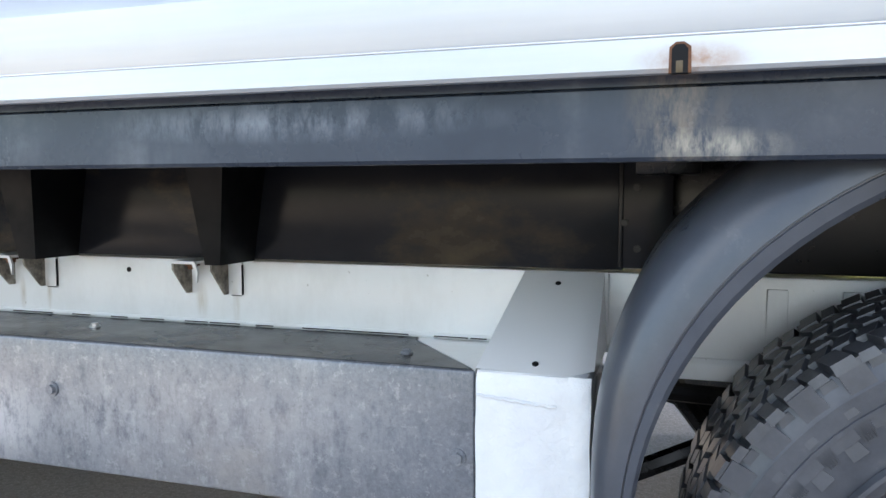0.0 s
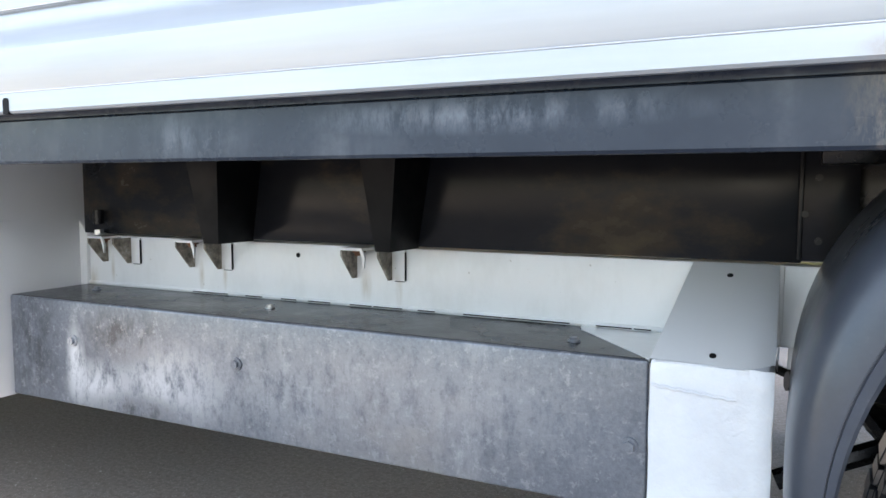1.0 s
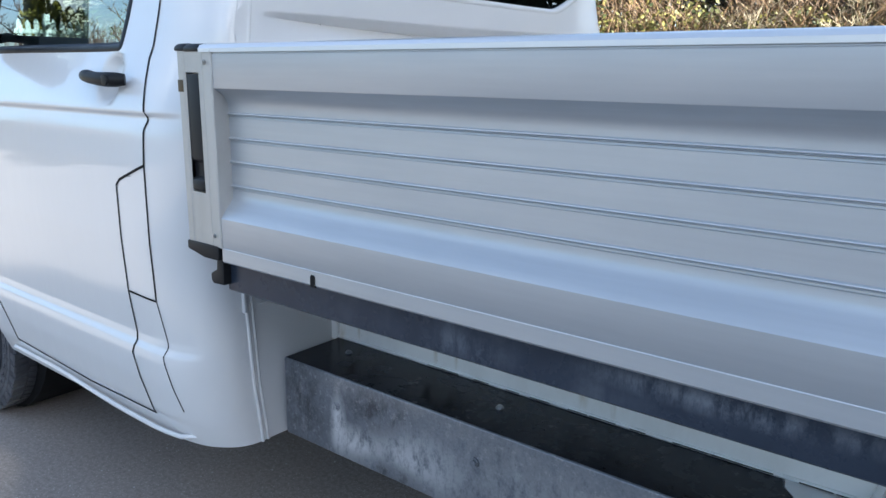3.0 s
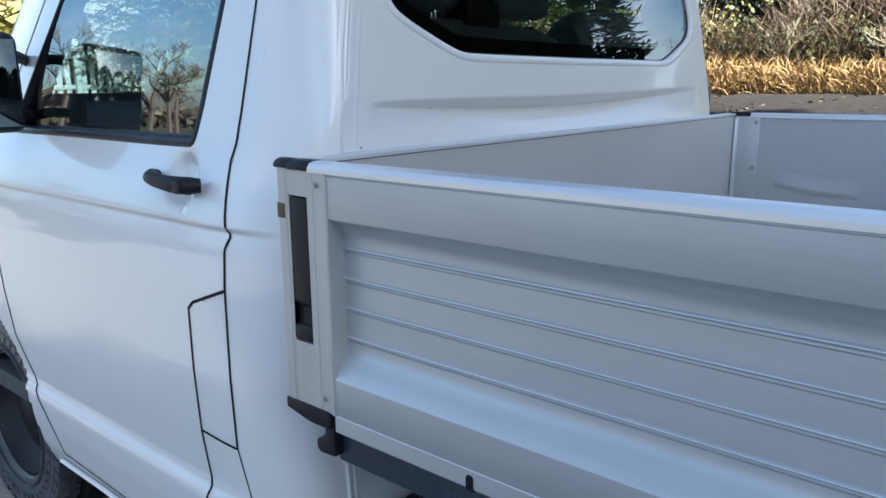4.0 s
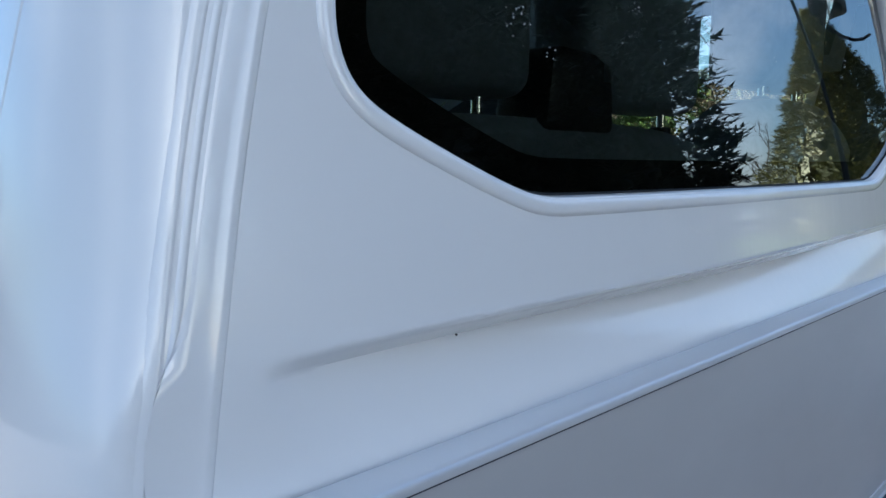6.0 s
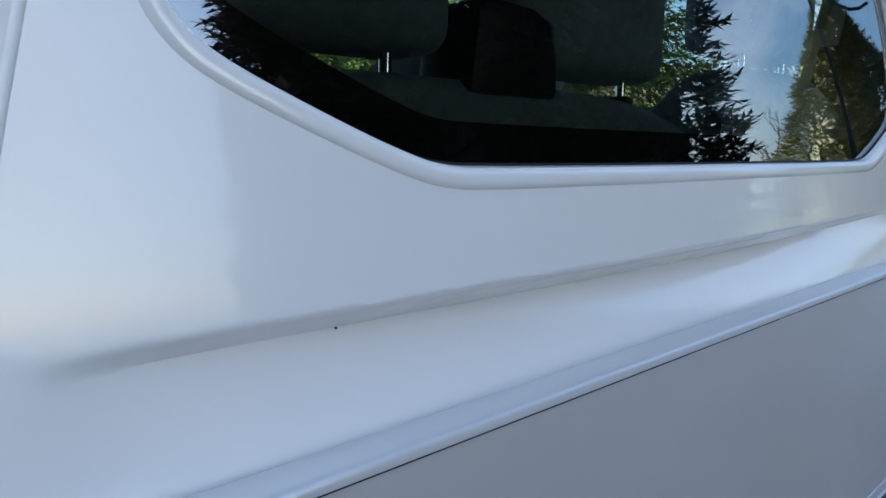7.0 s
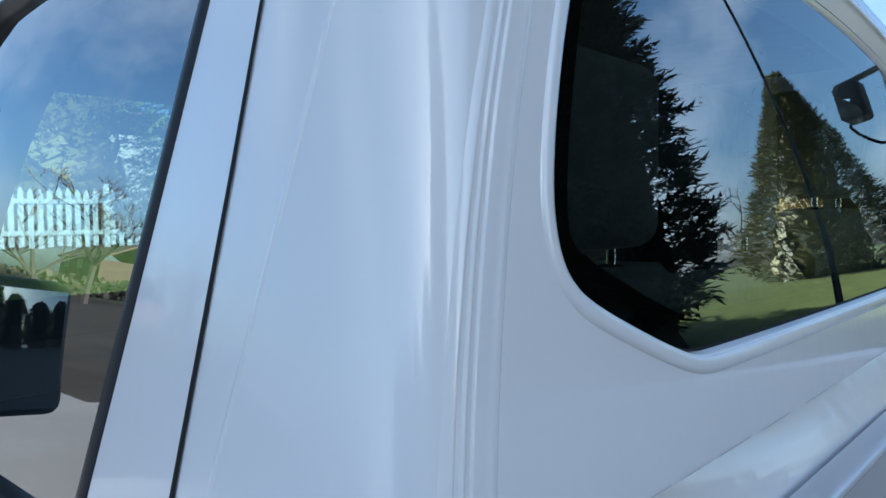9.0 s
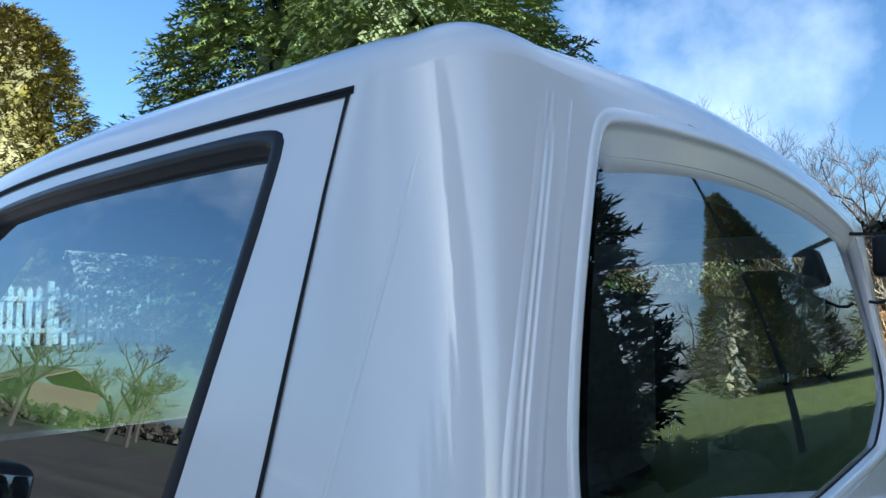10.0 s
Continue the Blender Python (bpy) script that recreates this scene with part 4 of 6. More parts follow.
for x, p, q in zip(plain_x, rings[11], rings[-1]):
    if -2.0 < x < -0.98:
        ws.append([bm.verts.new(v) for v in (p, (p + q) / 2 + Vector((0, 0, 0.012)), q, Vector(((p.x + q.x) / 2, 2 * MID - (p.y + q.y) / 2, (p.z + q.z) / 2 + 0.012)), Vector((p.x, 2 * MID - p.y, p.z)))])
for a, b in zip(ws, ws[1:]):
    for k in range(4):
        bm.faces.new((a[k], a[k + 1], b[k + 1], b[k]))
wind = part("windscreen", bm, glass_clear, truck)
wind.visible_shadow = False
# front face and bonnet lip: closed plainly
nose = bmesh.new()
fr = []
for z in [0.345 + 0.083 * k for k in range(11)] + [1.215, 1.235]:
    zz = min(z, 1.175)
    y0 = on_left(-2.35, zz).y + max(0.0, z - 1.175) * 2.2
    back = 0.10 * smooth(1.10, 1.235, z) + 0.06 * smooth(0.75, 1.2, z)
    fr.append([nose.verts.new((-2.35 - max(0.0, 0.22 * math.sin(math.pi * k / 16) ** 0.55 - back * (1 if 0 < k < 16 else 0)), y0 + (2 * MID - 2 * y0) * k / 16, z)) for k in range(17)])
fr.append([nose.verts.new((-2.33, y0 + 0.02 + (2 * MID - 2 * y0 - 0.04) * k / 16, 1.236 + 0.03 * math.sin(math.pi * k / 16))) for k in range(17)])
for a, b in zip(fr, fr[1:]):
    for k in range(16):
        nose.faces.new((a[k], a[k + 1], b[k + 1], b[k]))
bmesh.ops.recalc_face_normals(nose, faces=nose.faces)
part("front_panel", nose, paint, truck)

# pressed flange down the rear edge of the lower cab side, and the joint line in the back wall
bm = bmesh.new()
for off, r in ((0.0, 0.0045), (0.016, 0.0035)):
    add_tube(bm, [(rear_x(z) + 0.002, REAR_START_AT(z) - 0.018 + off + 0.012 * smooth(0.5, 0.35, z), z) for z in (0.345, 0.40, 0.50, 0.62, 0.74, 0.84)], r, 8)
part("rear_flange", bm, paint, truck)
part("back_wall_joint", add_tube(bmesh.new(), [(-0.0675, y, 0.700 + 0.004 * (y - 0.2)) for y in (0.22, 0.3, 0.4, 0.45)], 0.0022, 6), paint, truck)
part("drain_trim", prism([(-0.085, 0.686), (-0.060, 0.686), (-0.060, 0.80), (-0.085, 0.80)], "y", 0.170, 0.180, 0.003), paint, truck)
sill = bmesh.new()
add_tube(sill, [(x, on_left(x, 0.40).y - 0.004 + 0.10 * smooth(-0.2, -0.08, x), 0.385 - 0.02 * smooth(-0.9, -0.4, x) * (1 - smooth(-0.3, -0.05, x)) - 0.02 * smooth(-0.25, -0.08, x)) for x in [-1.1 + 0.05 * k for k in range(21)] + [-0.075]], 0.006, 8)
part("sill_edge", sill, paint, truck)
# pressed band down the back corner: two fine valleys and a soft step towards the panel
def corner_surface(y, z):
    y0 = REAR_START_AT(z)
    if y >= y0:
        return on_rear(y, z), Vector((1, 0, 0))
    lo, hi = -0.20, rear_x(z)
    for _ in range(24):
        mid = (lo + hi) / 2
        lo, hi = (mid, hi) if on_left(mid, z).y < y else (lo, mid)
    p, q = on_left(lo, z), on_left(lo - 0.006, z)
    t = (p - q).normalized()
    return p, Vector((t.y, -t.x, 0)).normalized()


BAND = [(-0.0190, -1.0), (-0.0140, 0.30), (-0.0085, 1.0), (-0.0068, 1.0), (-0.0048, -0.8), (-0.0036, -0.8), (-0.0016, 1.0), (0.0016, 1.0), (0.0036, -0.8), (0.0048, -0.8), (0.0068, 1.0), (0.0090, 1.1), (0.0180, 0.9), (0.0245, 1.0), (0.0262, 1.45), (0.0278, 0.9), (0.0296, 1.2), (0.0310, 0.4), (0.0335, -1.0)]
bm = bmesh.new()
rws = []
for k in range(35):
    z = 1.215 + 0.66 * k / 34
    h = 0.0011 * min(1.0, (34 - k) / 3 + 0.05) if k > 28 else 0.0011
    slip = lerp_table([(1.20, -0.013), (1.40, -0.006), (1.545, -0.005), (1.65, -0.005), (1.75, 0.000), (1.88, 0.005)], z)
    row = []
    for off, d in BAND:
        p, n = corner_surface(REAR_START_AT(z) + off + slip, z)
        row.append(bm.verts.new(p + n * h * d))
    rws.append(row)
for a, b in zip(rws, rws[1:]):
    for k in range(len(a) - 1):
        bm.faces.new((a[k], a[k + 1], b[k + 1], b[k]))
bmesh.ops.recalc_face_normals(bm, faces=bm.faces)
part("corner_rib", bm, paint, truck, angle=80)
# fine pressed line down the pillar behind the door
bm = bmesh.new()
rws = []
for k in range(30):
    z = 1.34 + 0.50 * k / 29
    x = -0.181 + 0.030 * (z - 1.50) / 0.25
    h = 0.0010 * min(1.0, k / 4 + 0.05, (29 - k) / 4 + 0.05)
    n = (on_left(x + 0.004, z) - on_left(x - 0.004, z)).normalized()
    n = Vector((n.y, -n.x, 0))
    rws.append([bm.verts.new(on_left(x + off, z) + n * (h * d - 0.0003)) for off, d in ((-0.0034, 0.0), (-0.0022, 0.5), (-0.0008, 1.0), (0.0008, 1.0), (0.0022, 0.5), (0.0034, 0.0))])
for a, b in zip(rws, rws[1:]):
    for k in range(5):
        bm.faces.new((a[k], a[k + 1], b[k + 1], b[k]))
bmesh.ops.recalc_face_normals(bm, faces=bm.faces)
part("pillar_rib", bm, paint, truck, angle=80)
# small chips and marks in the paint of the back panel
for y, z, r in ((0.421, 1.345, 0.0010), (0.201, 1.286, 0.0016)):
    part("paint_chip", add_cyl(bmesh.new(), on_rear(y, z) + Vector((0.0004, 0, 0)), "x", r, 0.0012, 8), seal_black, truck)

# ---------------------------------------------------------------- load bed
bed = thing("load_bed", (1.5, 1.0, 0.88), "grey aluminium dropside load bed with worn plywood floor", "load bed")
BED_END = 2.96


SLATS = (1.0225, 1.0690, 1.1140, 1.1600)


def side_profile():
    """Section of a sideboard: outer face from the bottom up, then the inner face down; (y, z)."""
    p = [(0.020, 0.873), (0.008, 0.8705), (0.0025, 0.8712), (0.0, 0.8745), (0.0002, 0.8985), (0.0014, 0.8995), (0.0008, 0.9012), (0.0, 0.903), (0.0, 0.9590), (0.0008, 0.9605), (0.0085, 0.9705), (0.0165, 0.9800), (0.0240, 0.9885), (0.0285, 0.9950), (0.0305, 1.003)]
    for g in SLATS:
        p += [(0.0305, g - 0.0100), (0.0326, g - 0.0092), (0.0330, g - 0.0062), (0.0290, g - 0.0054), (0.0276, g - 0.0044), (0.0290, g - 0.0032), (0.0292, g - 0.0024), (0.0278, g - 0.0014), (0.0288, g - 0.0004), (0.0305, g + 0.0008)]
    p += [(0.0305, 1.168), (0.0300, 1.1745), (0.0278, 1.1815), (0.0225, 1.1890), (0.0140, 1.1960), (0.004, 1.2025), (0.0006, 1.2045), (0.0, 1.206), (0.0, 1.2655), (0.0015, 1.2665), (0.0015, 1.268), (-0.001, 1.269), (-0.001, 1.276), (0.003, 1.281), (0.010, 1.283), (0.024, 1.283), (0.031, 1.280), (0.033, 1.274), (0.033, 1.262), (0.041, 1.258), (0.041, 0.888), (0.033, 0.874)]
    return p


bm = prism(side_profile(), "x", 0.112, BED_END)
near_board = part("near_sideboard", bm, alu, bed, "ribbed grey aluminium sideboard", angle=24)
part("edge_bead", add_tube(bmesh.new(), [(0.1145, 0.0003, 0.8998), (1.5, 0.0003, 0.8998), (BED_END, 0.0003, 0.8998)], 0.0009, 8), alu_bright, near_board)
# thin bright strips added to draw the white highlights on the polished slat edges
for g in SLATS:
    part("slat_highlight", add_tube(bmesh.new(), [(0.1145, 0.0278, g - 0.0018), (1.5, 0.0278, g - 0.0018), (BED_END, 0.0278, g - 0.0018)], 0.0009, 8), alu_bright, near_board)
part("board_top_rail", prism([(-0.0025, 1.2695), (-0.0025, 1.2765), (0.002, 1.2825), (0.010, 1.2850), (0.025, 1.2850), (0.0325, 1.2815), (0.0345, 1.2755), (0.0345, 1.2695)], "x", 0.076, BED_END), alu_bright, near_board, "bright rounded top edge")
for x in (0.371, 1.442, 2.45):
    w = 0.0062 if x > 1 else 0.006
    notch = part("drain_notch", prism([(x - w, 0.8702), (x + w, 0.8702), (x + w, 0.889), (x + w * 0.5, 0.8925), (x - w * 0.5, 0.8925), (x - w, 0.889)], "y", -0.0009, 0.006), seal_black, near_board)
    if x > 1:
        part("rusty_rim", prism([(x - w - 0.0022, 0.8703), (x + w + 0.0026, 0.8703), (x + w + 0.0022, 0.8905), (x + w * 0.5, 0.8945), (x - w * 0.5, 0.8945), (x - w - 0.0018, 0.8905)], "y", -0.0006, 0.005), rust, notch)
        part("rusty_tongue", box(x - 0.003, x + 0.0025, -0.0011, 0.002, 0.8704, 0.880, 0.0005), latch_brown, notch)
# front post of the near sideboard
post = thing("bed_post", (0.05, 0.015, 0.87), "weathered grey metal corner post with black latch slot", "post")
bm = bmesh.new()
post_prof = [(0.0, 0.0335), (0.0, 0.004), (0.004, 0.0), (0.020, 0.0), (0.022, 0.0015), (0.024, 0.0), (0.0265, 0.0), (0.0275, 0.001), (0.0275, 0.012), (0.0685, 0.012), (0.0685, 0.001), (0.0695, 0.0), (0.082, 0.0), (0.0835, 0.0012), (0.085, 0.0), (0.107, 0.0), (0.112, -0.003), (0.1145, -0.001), (0.1145, 0.0335)]
add_prism(bm, post_prof, "z", 0.900, 1.2735)
part("post_body", bm, post_metal, post, angle=25)
part("slot_blank", box(0.0270, 0.0690, 0.0004, 0.0130, 1.2330, 1.2735), post_metal, post)
part("slot_blank", box(0.0270, 0.0690, 0.0004, 0.0130, 0.9000, 1.0040), post_metal, post)
latch = part("latch_strip", prism([(0.0005, 1.230), (0.0085, 1.230), (0.0085, 1.007), (0.0005, 1.007), (-0.0008, 1.012), (-0.0008, 1.026), (0.002, 1.030), (0.008, 1.034), (0.008, 1.060), (0.0025, 1.066), (0.001, 1.07)], "x", 0.0285, 0.0675, 0.0008), black_plastic, post, "black plastic latch handle")
part("latch_grip", box(0.031, 0.064, -0.0015, 0.006, 1.008, 1.024, 0.002), black_plastic, latch)
part("latch_hole", box(0.0005, 0.0185, -0.0006, 0.004, 1.196, 1.219, 0.0005), latch_brown, post)
bm = bmesh.new()
add_prism(bm, [(-0.003, 1.2725), (0.030, 1.2725), (0.030, 1.281), (0.022, 1.286), (0.010, 1.287), (0.002, 1.284), (-0.003, 1.279)], "x", -0.003, 0.030, 0.003)
add_prism(bm, [(-0.003, 1.271), (0.036, 1.271), (0.036, 1.282), (0.028, 1.2855), (0.006, 1.2855), (-0.003, 1.279)], "x", 0.028, 0.077, 0.0025)
part("post_cap", bm, black_plastic, post, "black plastic end cap")
part("post_foot", prism([(-0.002, 0.884), (0.055, 0.8725), (0.100, 0.8725), (0.102, 0.884), (0.102, 0.902), (-0.002, 0.902)], "y", -0.0025, 0.034, 0.003), black_plastic, post)
for z in (0.922, 1.252):
    part("post_bolt", add_bolt(bmesh.new(), (0.091, -0.0005, z), "y", 0.0032, -1), bolt_steel, post)

# the grey side rail below
rail = part("side_rail", prism([(0.030, 0.8065), (0.0335, 0.803), (0.050, 0.803), (0.090, 0.806), (0.090, 0.812), (0.040, 0.812), (0.040, 0.862), (0.095, 0.862), (0.095, 0.867), (0.036, 0.867), (0.030, 0.863)], "x", 0.085, BED_END), rail_grey, bed, "dull grey steel side rail with rubbed streaks", angle=30)
# added strip stands in for the shadow between rail and sideboard
part("rail_gap_strip", box(0.09, BED_END, 0.0315, 0.042, 0.866, 0.8735), rail_grey, bed)
part("rail_end_cap", prism([(0.050, 0.822), (0.058, 0.816), (0.094, 0.818), (0.094, 0.872), (0.073, 0.872), (0.070, 0.848), (0.050, 0.838)], "y", 0.012, 0.060, 0.004), black_plastic, bed, "black plastic end cap of the rail")

# headboard
head = part("headboard", prism([(-0.002, 0.888), (0.020, 0.888), (0.020, 1.274), (-0.002, 1.274)], "y", 0.034, 1.966), alu_plain, bed, "plain grey aluminium headboard against the cab")
part("headboard_top_rail", prism([(-0.0165, 1.2735), (0.0218, 1.2735), (0.0222, 1.2785), (0.0212, 1.2808), (0.0185, 1.2818), (0.0120, 1.2810), (-0.012, 1.2812), (-0.0165, 1.279)], "y", 0.036, 1.966), alu_bright, head, "bright rounded top edge", angle=60)
part("headboard_foot_angle", prism([(0.020, 0.905), (0.0225, 0.905), (0.0245, 0.893), (0.0275, 0.890), (0.0275, 0.887), (0.020, 0.887)], "y", 0.034, 1.966), alu_bright, head)
part("floor_channel", prism([(0.0275, 0.880), (0.050, 0.880), (0.050, 0.886), (0.047, 0.889), (0.0275, 0.889)], "y", 0.040, 1.966), rail_grey, bed)
part("rail_groove", box(0.0202, 0.0209, 0.04, 1.962, 1.2718, 1.2734), rail_grey, head)

# far sideboard with its post, seen from inside
far_board = part("far_sideboard", box(0.104, BED_END, 1.967, 1.996, 0.90, 1.268), alu_plain, bed, "pale grey inside of the far sideboard, dented")
part("far_top_rail", prism([(1.962, 1.268), (1.962, 1.279), (1.968, 1.284), (1.990, 1.284), (1.997, 1.278), (1.997, 1.268)], "x", 0.072, BED_END), alu_bright, far_board, angle=60)
part("far_bottom_edge", prism([(1.958, 0.885), (1.967, 0.885), (1.967, 0.905), (1.962, 0.903)], "x", 0.1, BED_END), alu_bright, far_board)
dent = bmesh.new()
rws = []
for i in range(9):
    f = i / 8
    rws.append([dent.verts.new((0.165 + 0.26 * f, 1.9665 - d * math.sin(math.pi * (0.04 + 0.92 * f)) ** 0.8, 1.050 - 0.018 * smooth(0, 0.5, f) - 0.004 * f + dz)) for d, dz in ((0.0, 0.05), (0.001, 0.03), (0.0045, 0.008), (0.0055, 0.0), (0.003, -0.006), (0.0, -0.016))])
for a, b in zip(rws, rws[1:]):
    for k in range(5):
        dent.faces.new((a[k], a[k + 1], b[k + 1], b[k]))
bmesh.ops.recalc_face_normals(dent, faces=dent.faces)
part("dent", dent, alu_plain, far_board, angle=80)
far_post = part("far_post", box(0.022, 0.104, 1.964, 1.996, 0.895, 1.274, 0.0015), alu_plain, bed, "pale corner post with three rivets")
part("corner_strip", box(0.0225, 0.034, 1.948, 1.9655, 0.898, 1.268, 0.003), alu_bright, far_post)
part("far_post_cap", box(0.008, 0.072, 1.962, 1.999, 1.272, 1.287, 0.003), black_plastic, far_post, "black plastic end cap")
for z in (1.265 - 0.012, 1.099, 0.926):
    part("post_bolt", add_bolt(bmesh.new(), (0.092, 1.964, z), "y", 0.0045, -1), bolt_steel, far_post)
part("far_rail", box(0.03, BED_END, 1.905, 1.958, 0.878, 0.892, 0.002), rail_grey, bed)
ring = part("lashing_ring", add_tube(bmesh.new(), [(0.215, 1.945, 0.895), (0.222, 1.925, 0.9), (0.285, 1.925, 0.9), (0.292, 1.945, 0.895)], 0.004, 8), black_plastic, bed, "folded black lashing ring")
tail = part("tailboard", box(BED_END + 0.002, BED_END + 0.03, 0.02, 1.976, 0.88, 1.28, 0.004), alu, bed)

# plywood floor in boards
for k in range(5):
    y0 = 0.045 + k * 0.372
    part("floor_board", box(0.0515, BED_END - 0.004, y0, y0 + 0.3705, 0.862, 0.885 + 0.0006 * (k % 2), 0.001, 1), work_brown, bed, "worn brown plywood floor board" if k == 0 else "")

# ---------------------------------------------------------------- chassis below the bed
chassis = thing("chassis_frame", (0.7, 0.5, 0.6), "white-painted ladder chassis with black subframe", "chassis")
BEAM_Y, WALL_Y = 0.430, 0.453
beam = part("subframe_beam", box(-0.028, 1.372, BEAM_Y, 0.50, 0.669, 0.868, 0.003), beam_black, chassis, "black subframe beam, rusty and scuffed, with painted brown sheen")
part("subframe_beam", box(1.432, 2.9, BEAM_Y + 0.02, 0.50, 0.669, 0.868, 0.003), black_steel, chassis)
plate = part("subframe_plate", box(1.368, 1.437, BEAM_Y - 0.006, 0.49, 0.673, 0.862, 0.002), beam_black, chassis)
part("plate_fold", box(1.366, 1.3715, BEAM_Y - 0.0085, BEAM_Y, 0.675, 0.86, 0.001), black_steel, plate)
for x, z in ((1.389, 0.784), (1.391, 0.700), (1.418, 0.701), (1.374, 0.736)):
    part("plate_bolt", add_bolt(bmesh.new(), (x, BEAM_Y - 0.006, z), "y", 0.0032, -1), black_steel, plate)
part("bed_underside", box(-0.02, 2.95, 0.092, 1.9, 0.856, 0.8605), black_steel, chassis)
part("subframe_lip", box(-0.02, 1.43, 0.095, 0.44, 0.846, 0.8555), black_steel, chassis)


def outrigger(x0, x1, flare):
    """A folded sheet bracket, wider at its top, between the subframe beam and the rail."""
    bm = bmesh.new()
    y0 = 0.330
    lo = [(x0, BEAM_Y + 0.002), (x0 + 0.004, y0 + 0.012), (x1 - 0.004, y0 + 0.012), (x1, BEAM_Y + 0.002)]
    hi = [(x0 - flare, BEAM_Y + 0.002), (x0 - flare + 0.002, y0 - 0.02), (x1 + 2.4 * flare - 0.002, y0 - 0.02), (x1 + 2.4 * flare, BEAM_Y + 0.002)]
    a = [bm.verts.new((x, y, 0.667)) for x, y in lo]
    b = [bm.verts.new((x, y, 0.846)) for x, y in hi]
    for k in range(3):
        bm.faces.new((a[k], a[k + 1], b[k + 1], b[k]))
    bm.faces.new(a[::-1])
    bmesh.ops.recalc_face_normals(bm, faces=bm.faces)
    bmesh.ops.solidify(bm, geom=bm.faces[:], thickness=0.004)
    return bm


for x0, x1 in ((0.393, 0.436), (0.755, 0.790)):
    part("outrigger", outrigger(x0, x1, 0.012), matt_black, chassis, angle=30)
part("body_mount_bolt", add_cyl(bmesh.new(), (0.036, 0.415, 0.705), "z", 0.011, 0.03, 12), black_steel, chassis)
part("body_mount_bolt", add_bolt(bmesh.new(), (0.036, 0.415, 0.668), "z", 0.010), bolt_steel, chassis)

wall = bmesh.new()
add_box(wall, -0.045, 2.85, WALL_Y, WALL_Y + 0.06, 0.548, 0.664, 0.004)
sole = part("sole_bar", wall, chassis_white, chassis, "white-painted chassis side rail with rust runs")
part("sole_bar_seam", add_tube(bmesh.new(), [(-0.045 + 0.05 * k, WALL_Y - 0.001, 0.5585 + 0.0008 * noise.noise(Vector((k * 0.7, 0, 0)))) for k in range(26)], 0.0042, 6), chassis_white, sole)
for k in range(13):
    x = 0.25 + 0.075 * k + random.uniform(-0.02, 0.02)
    part("seam_crack", box(x, x + random.uniform(0.02, 0.07), WALL_Y - 0.0062, WALL_Y - 0.004, 0.5568, 0.5586), seal_black, sole)
part("drain_hole", add_cyl(bmesh.new(), (0.524, WALL_Y - 0.0003, 0.642), "y", 0.0045, 0.0012, 14), seal_black, sole)
part("sole_bar_end", prism([(-0.082, 0.548), (-0.045, 0.548), (-0.040, 0.664), (-0.075, 0.71), (-0.079, 0.71)], "y", WALL_Y - 0.008, WALL_Y + 0.03, 0.003), paint, chassis)


# brown-grey for the webs: rust stains, with their shade painted into the colour
web_shade_rust = material("shaded_rusty_white_paint", (0.4, 0.36, 0.3), 0.6)
colour(web_shade_rust, ramp(web_shade_rust, add_noise(web_shade_rust, 45.0, 5.0, 0.7), [(0.35, (0.10, 0.085, 0.07)), (0.55, (0.30, 0.26, 0.21)), (0.75, (0.55, 0.51, 0.46))]))


def mount_foot(x, big=1.0):
    """A welded foot: two cut webs, a top plate with its bolt and a flat flange on the rail."""
    foot = part("mount_foot", box(x - 0.026, x, WALL_Y - 0.004, WALL_Y + 0.001, 0.606, 0.661, 0.001), chassis_white, chassis, "white welded bracket with rust stains")
    web = [(WALL_Y, 0.661), (WALL_Y - 0.048, 0.661), (WALL_Y - 0.048, 0.650), (WALL_Y - 0.012, 0.607), (WALL_Y, 0.607)]
    part("weld_crack", box(x - 0.0002, x + 0.0012, WALL_Y - 0.0046, WALL_Y - 0.001, 0.607, 0.657), seal_black, foot)
    part("weld_crack", box(x - 0.020, x - 0.002, WALL_Y - 0.0046, WALL_Y - 0.001, 0.6048, 0.606), seal_black, foot)
    part("web", prism(web, "x", x - 0.030, x - 0.026), web_shade_rust, foot, "web darkened by rust stains and painted shade")
    part("web", prism(web, "x", x - 0.104, x - 0.100), web_shade_rust, foot)
    part("top_plate", prism([(x - 0.104, WALL_Y - 0.048), (x - 0.066, WALL_Y - 0.048), (x - 0.060, WALL_Y - 0.040), (x - 0.058, WALL_Y), (x - 0.104, WALL_Y)], "z", 0.6600, 0.6645), chassis_white, foot)
    part("lip", prism([(x - 0.066, 0.6645), (x - 0.060, 0.6645), (x - 0.054, 0.648), (x - 0.056, 0.630), (x - 0.060, 0.646)], "y", WALL_Y - 0.048, WALL_Y - 0.044), chassis_white, foot)
    part("foot_bolt", add_bolt(bmesh.new(), (x - 0.078, WALL_Y - 0.028, 0.659), "z", 0.008, -1), rust, foot)
    return foot


for x in (0.116, 0.366, 0.754):
    mount_foot(x)
# the sheet-metal box along the sill
box_th = thing("step_box", (0.58, 0.36, 0.353), "long mottled galvanised sheet-metal box under the truck side", "storage box")
bm = bmesh.new()
bxy = 0.266
add_prism(bm, [(-0.0445, bxy), (1.205, bxy), (1.205, bxy + 0.004), (1.075, 0.420), (1.068, WALL_Y - 0.003), (-0.0445, WALL_Y - 0.003)], "z", 0.3535, 0.5545)
bmesh.ops.bevel(bm, geom=[e for e in bm.edges if e.calc_face_angle(0) > 0.6], offset=0.0045, segments=3, affect="EDGES", profile=0.5)
part("box_sheet", bm, galva, box_th, angle=40)
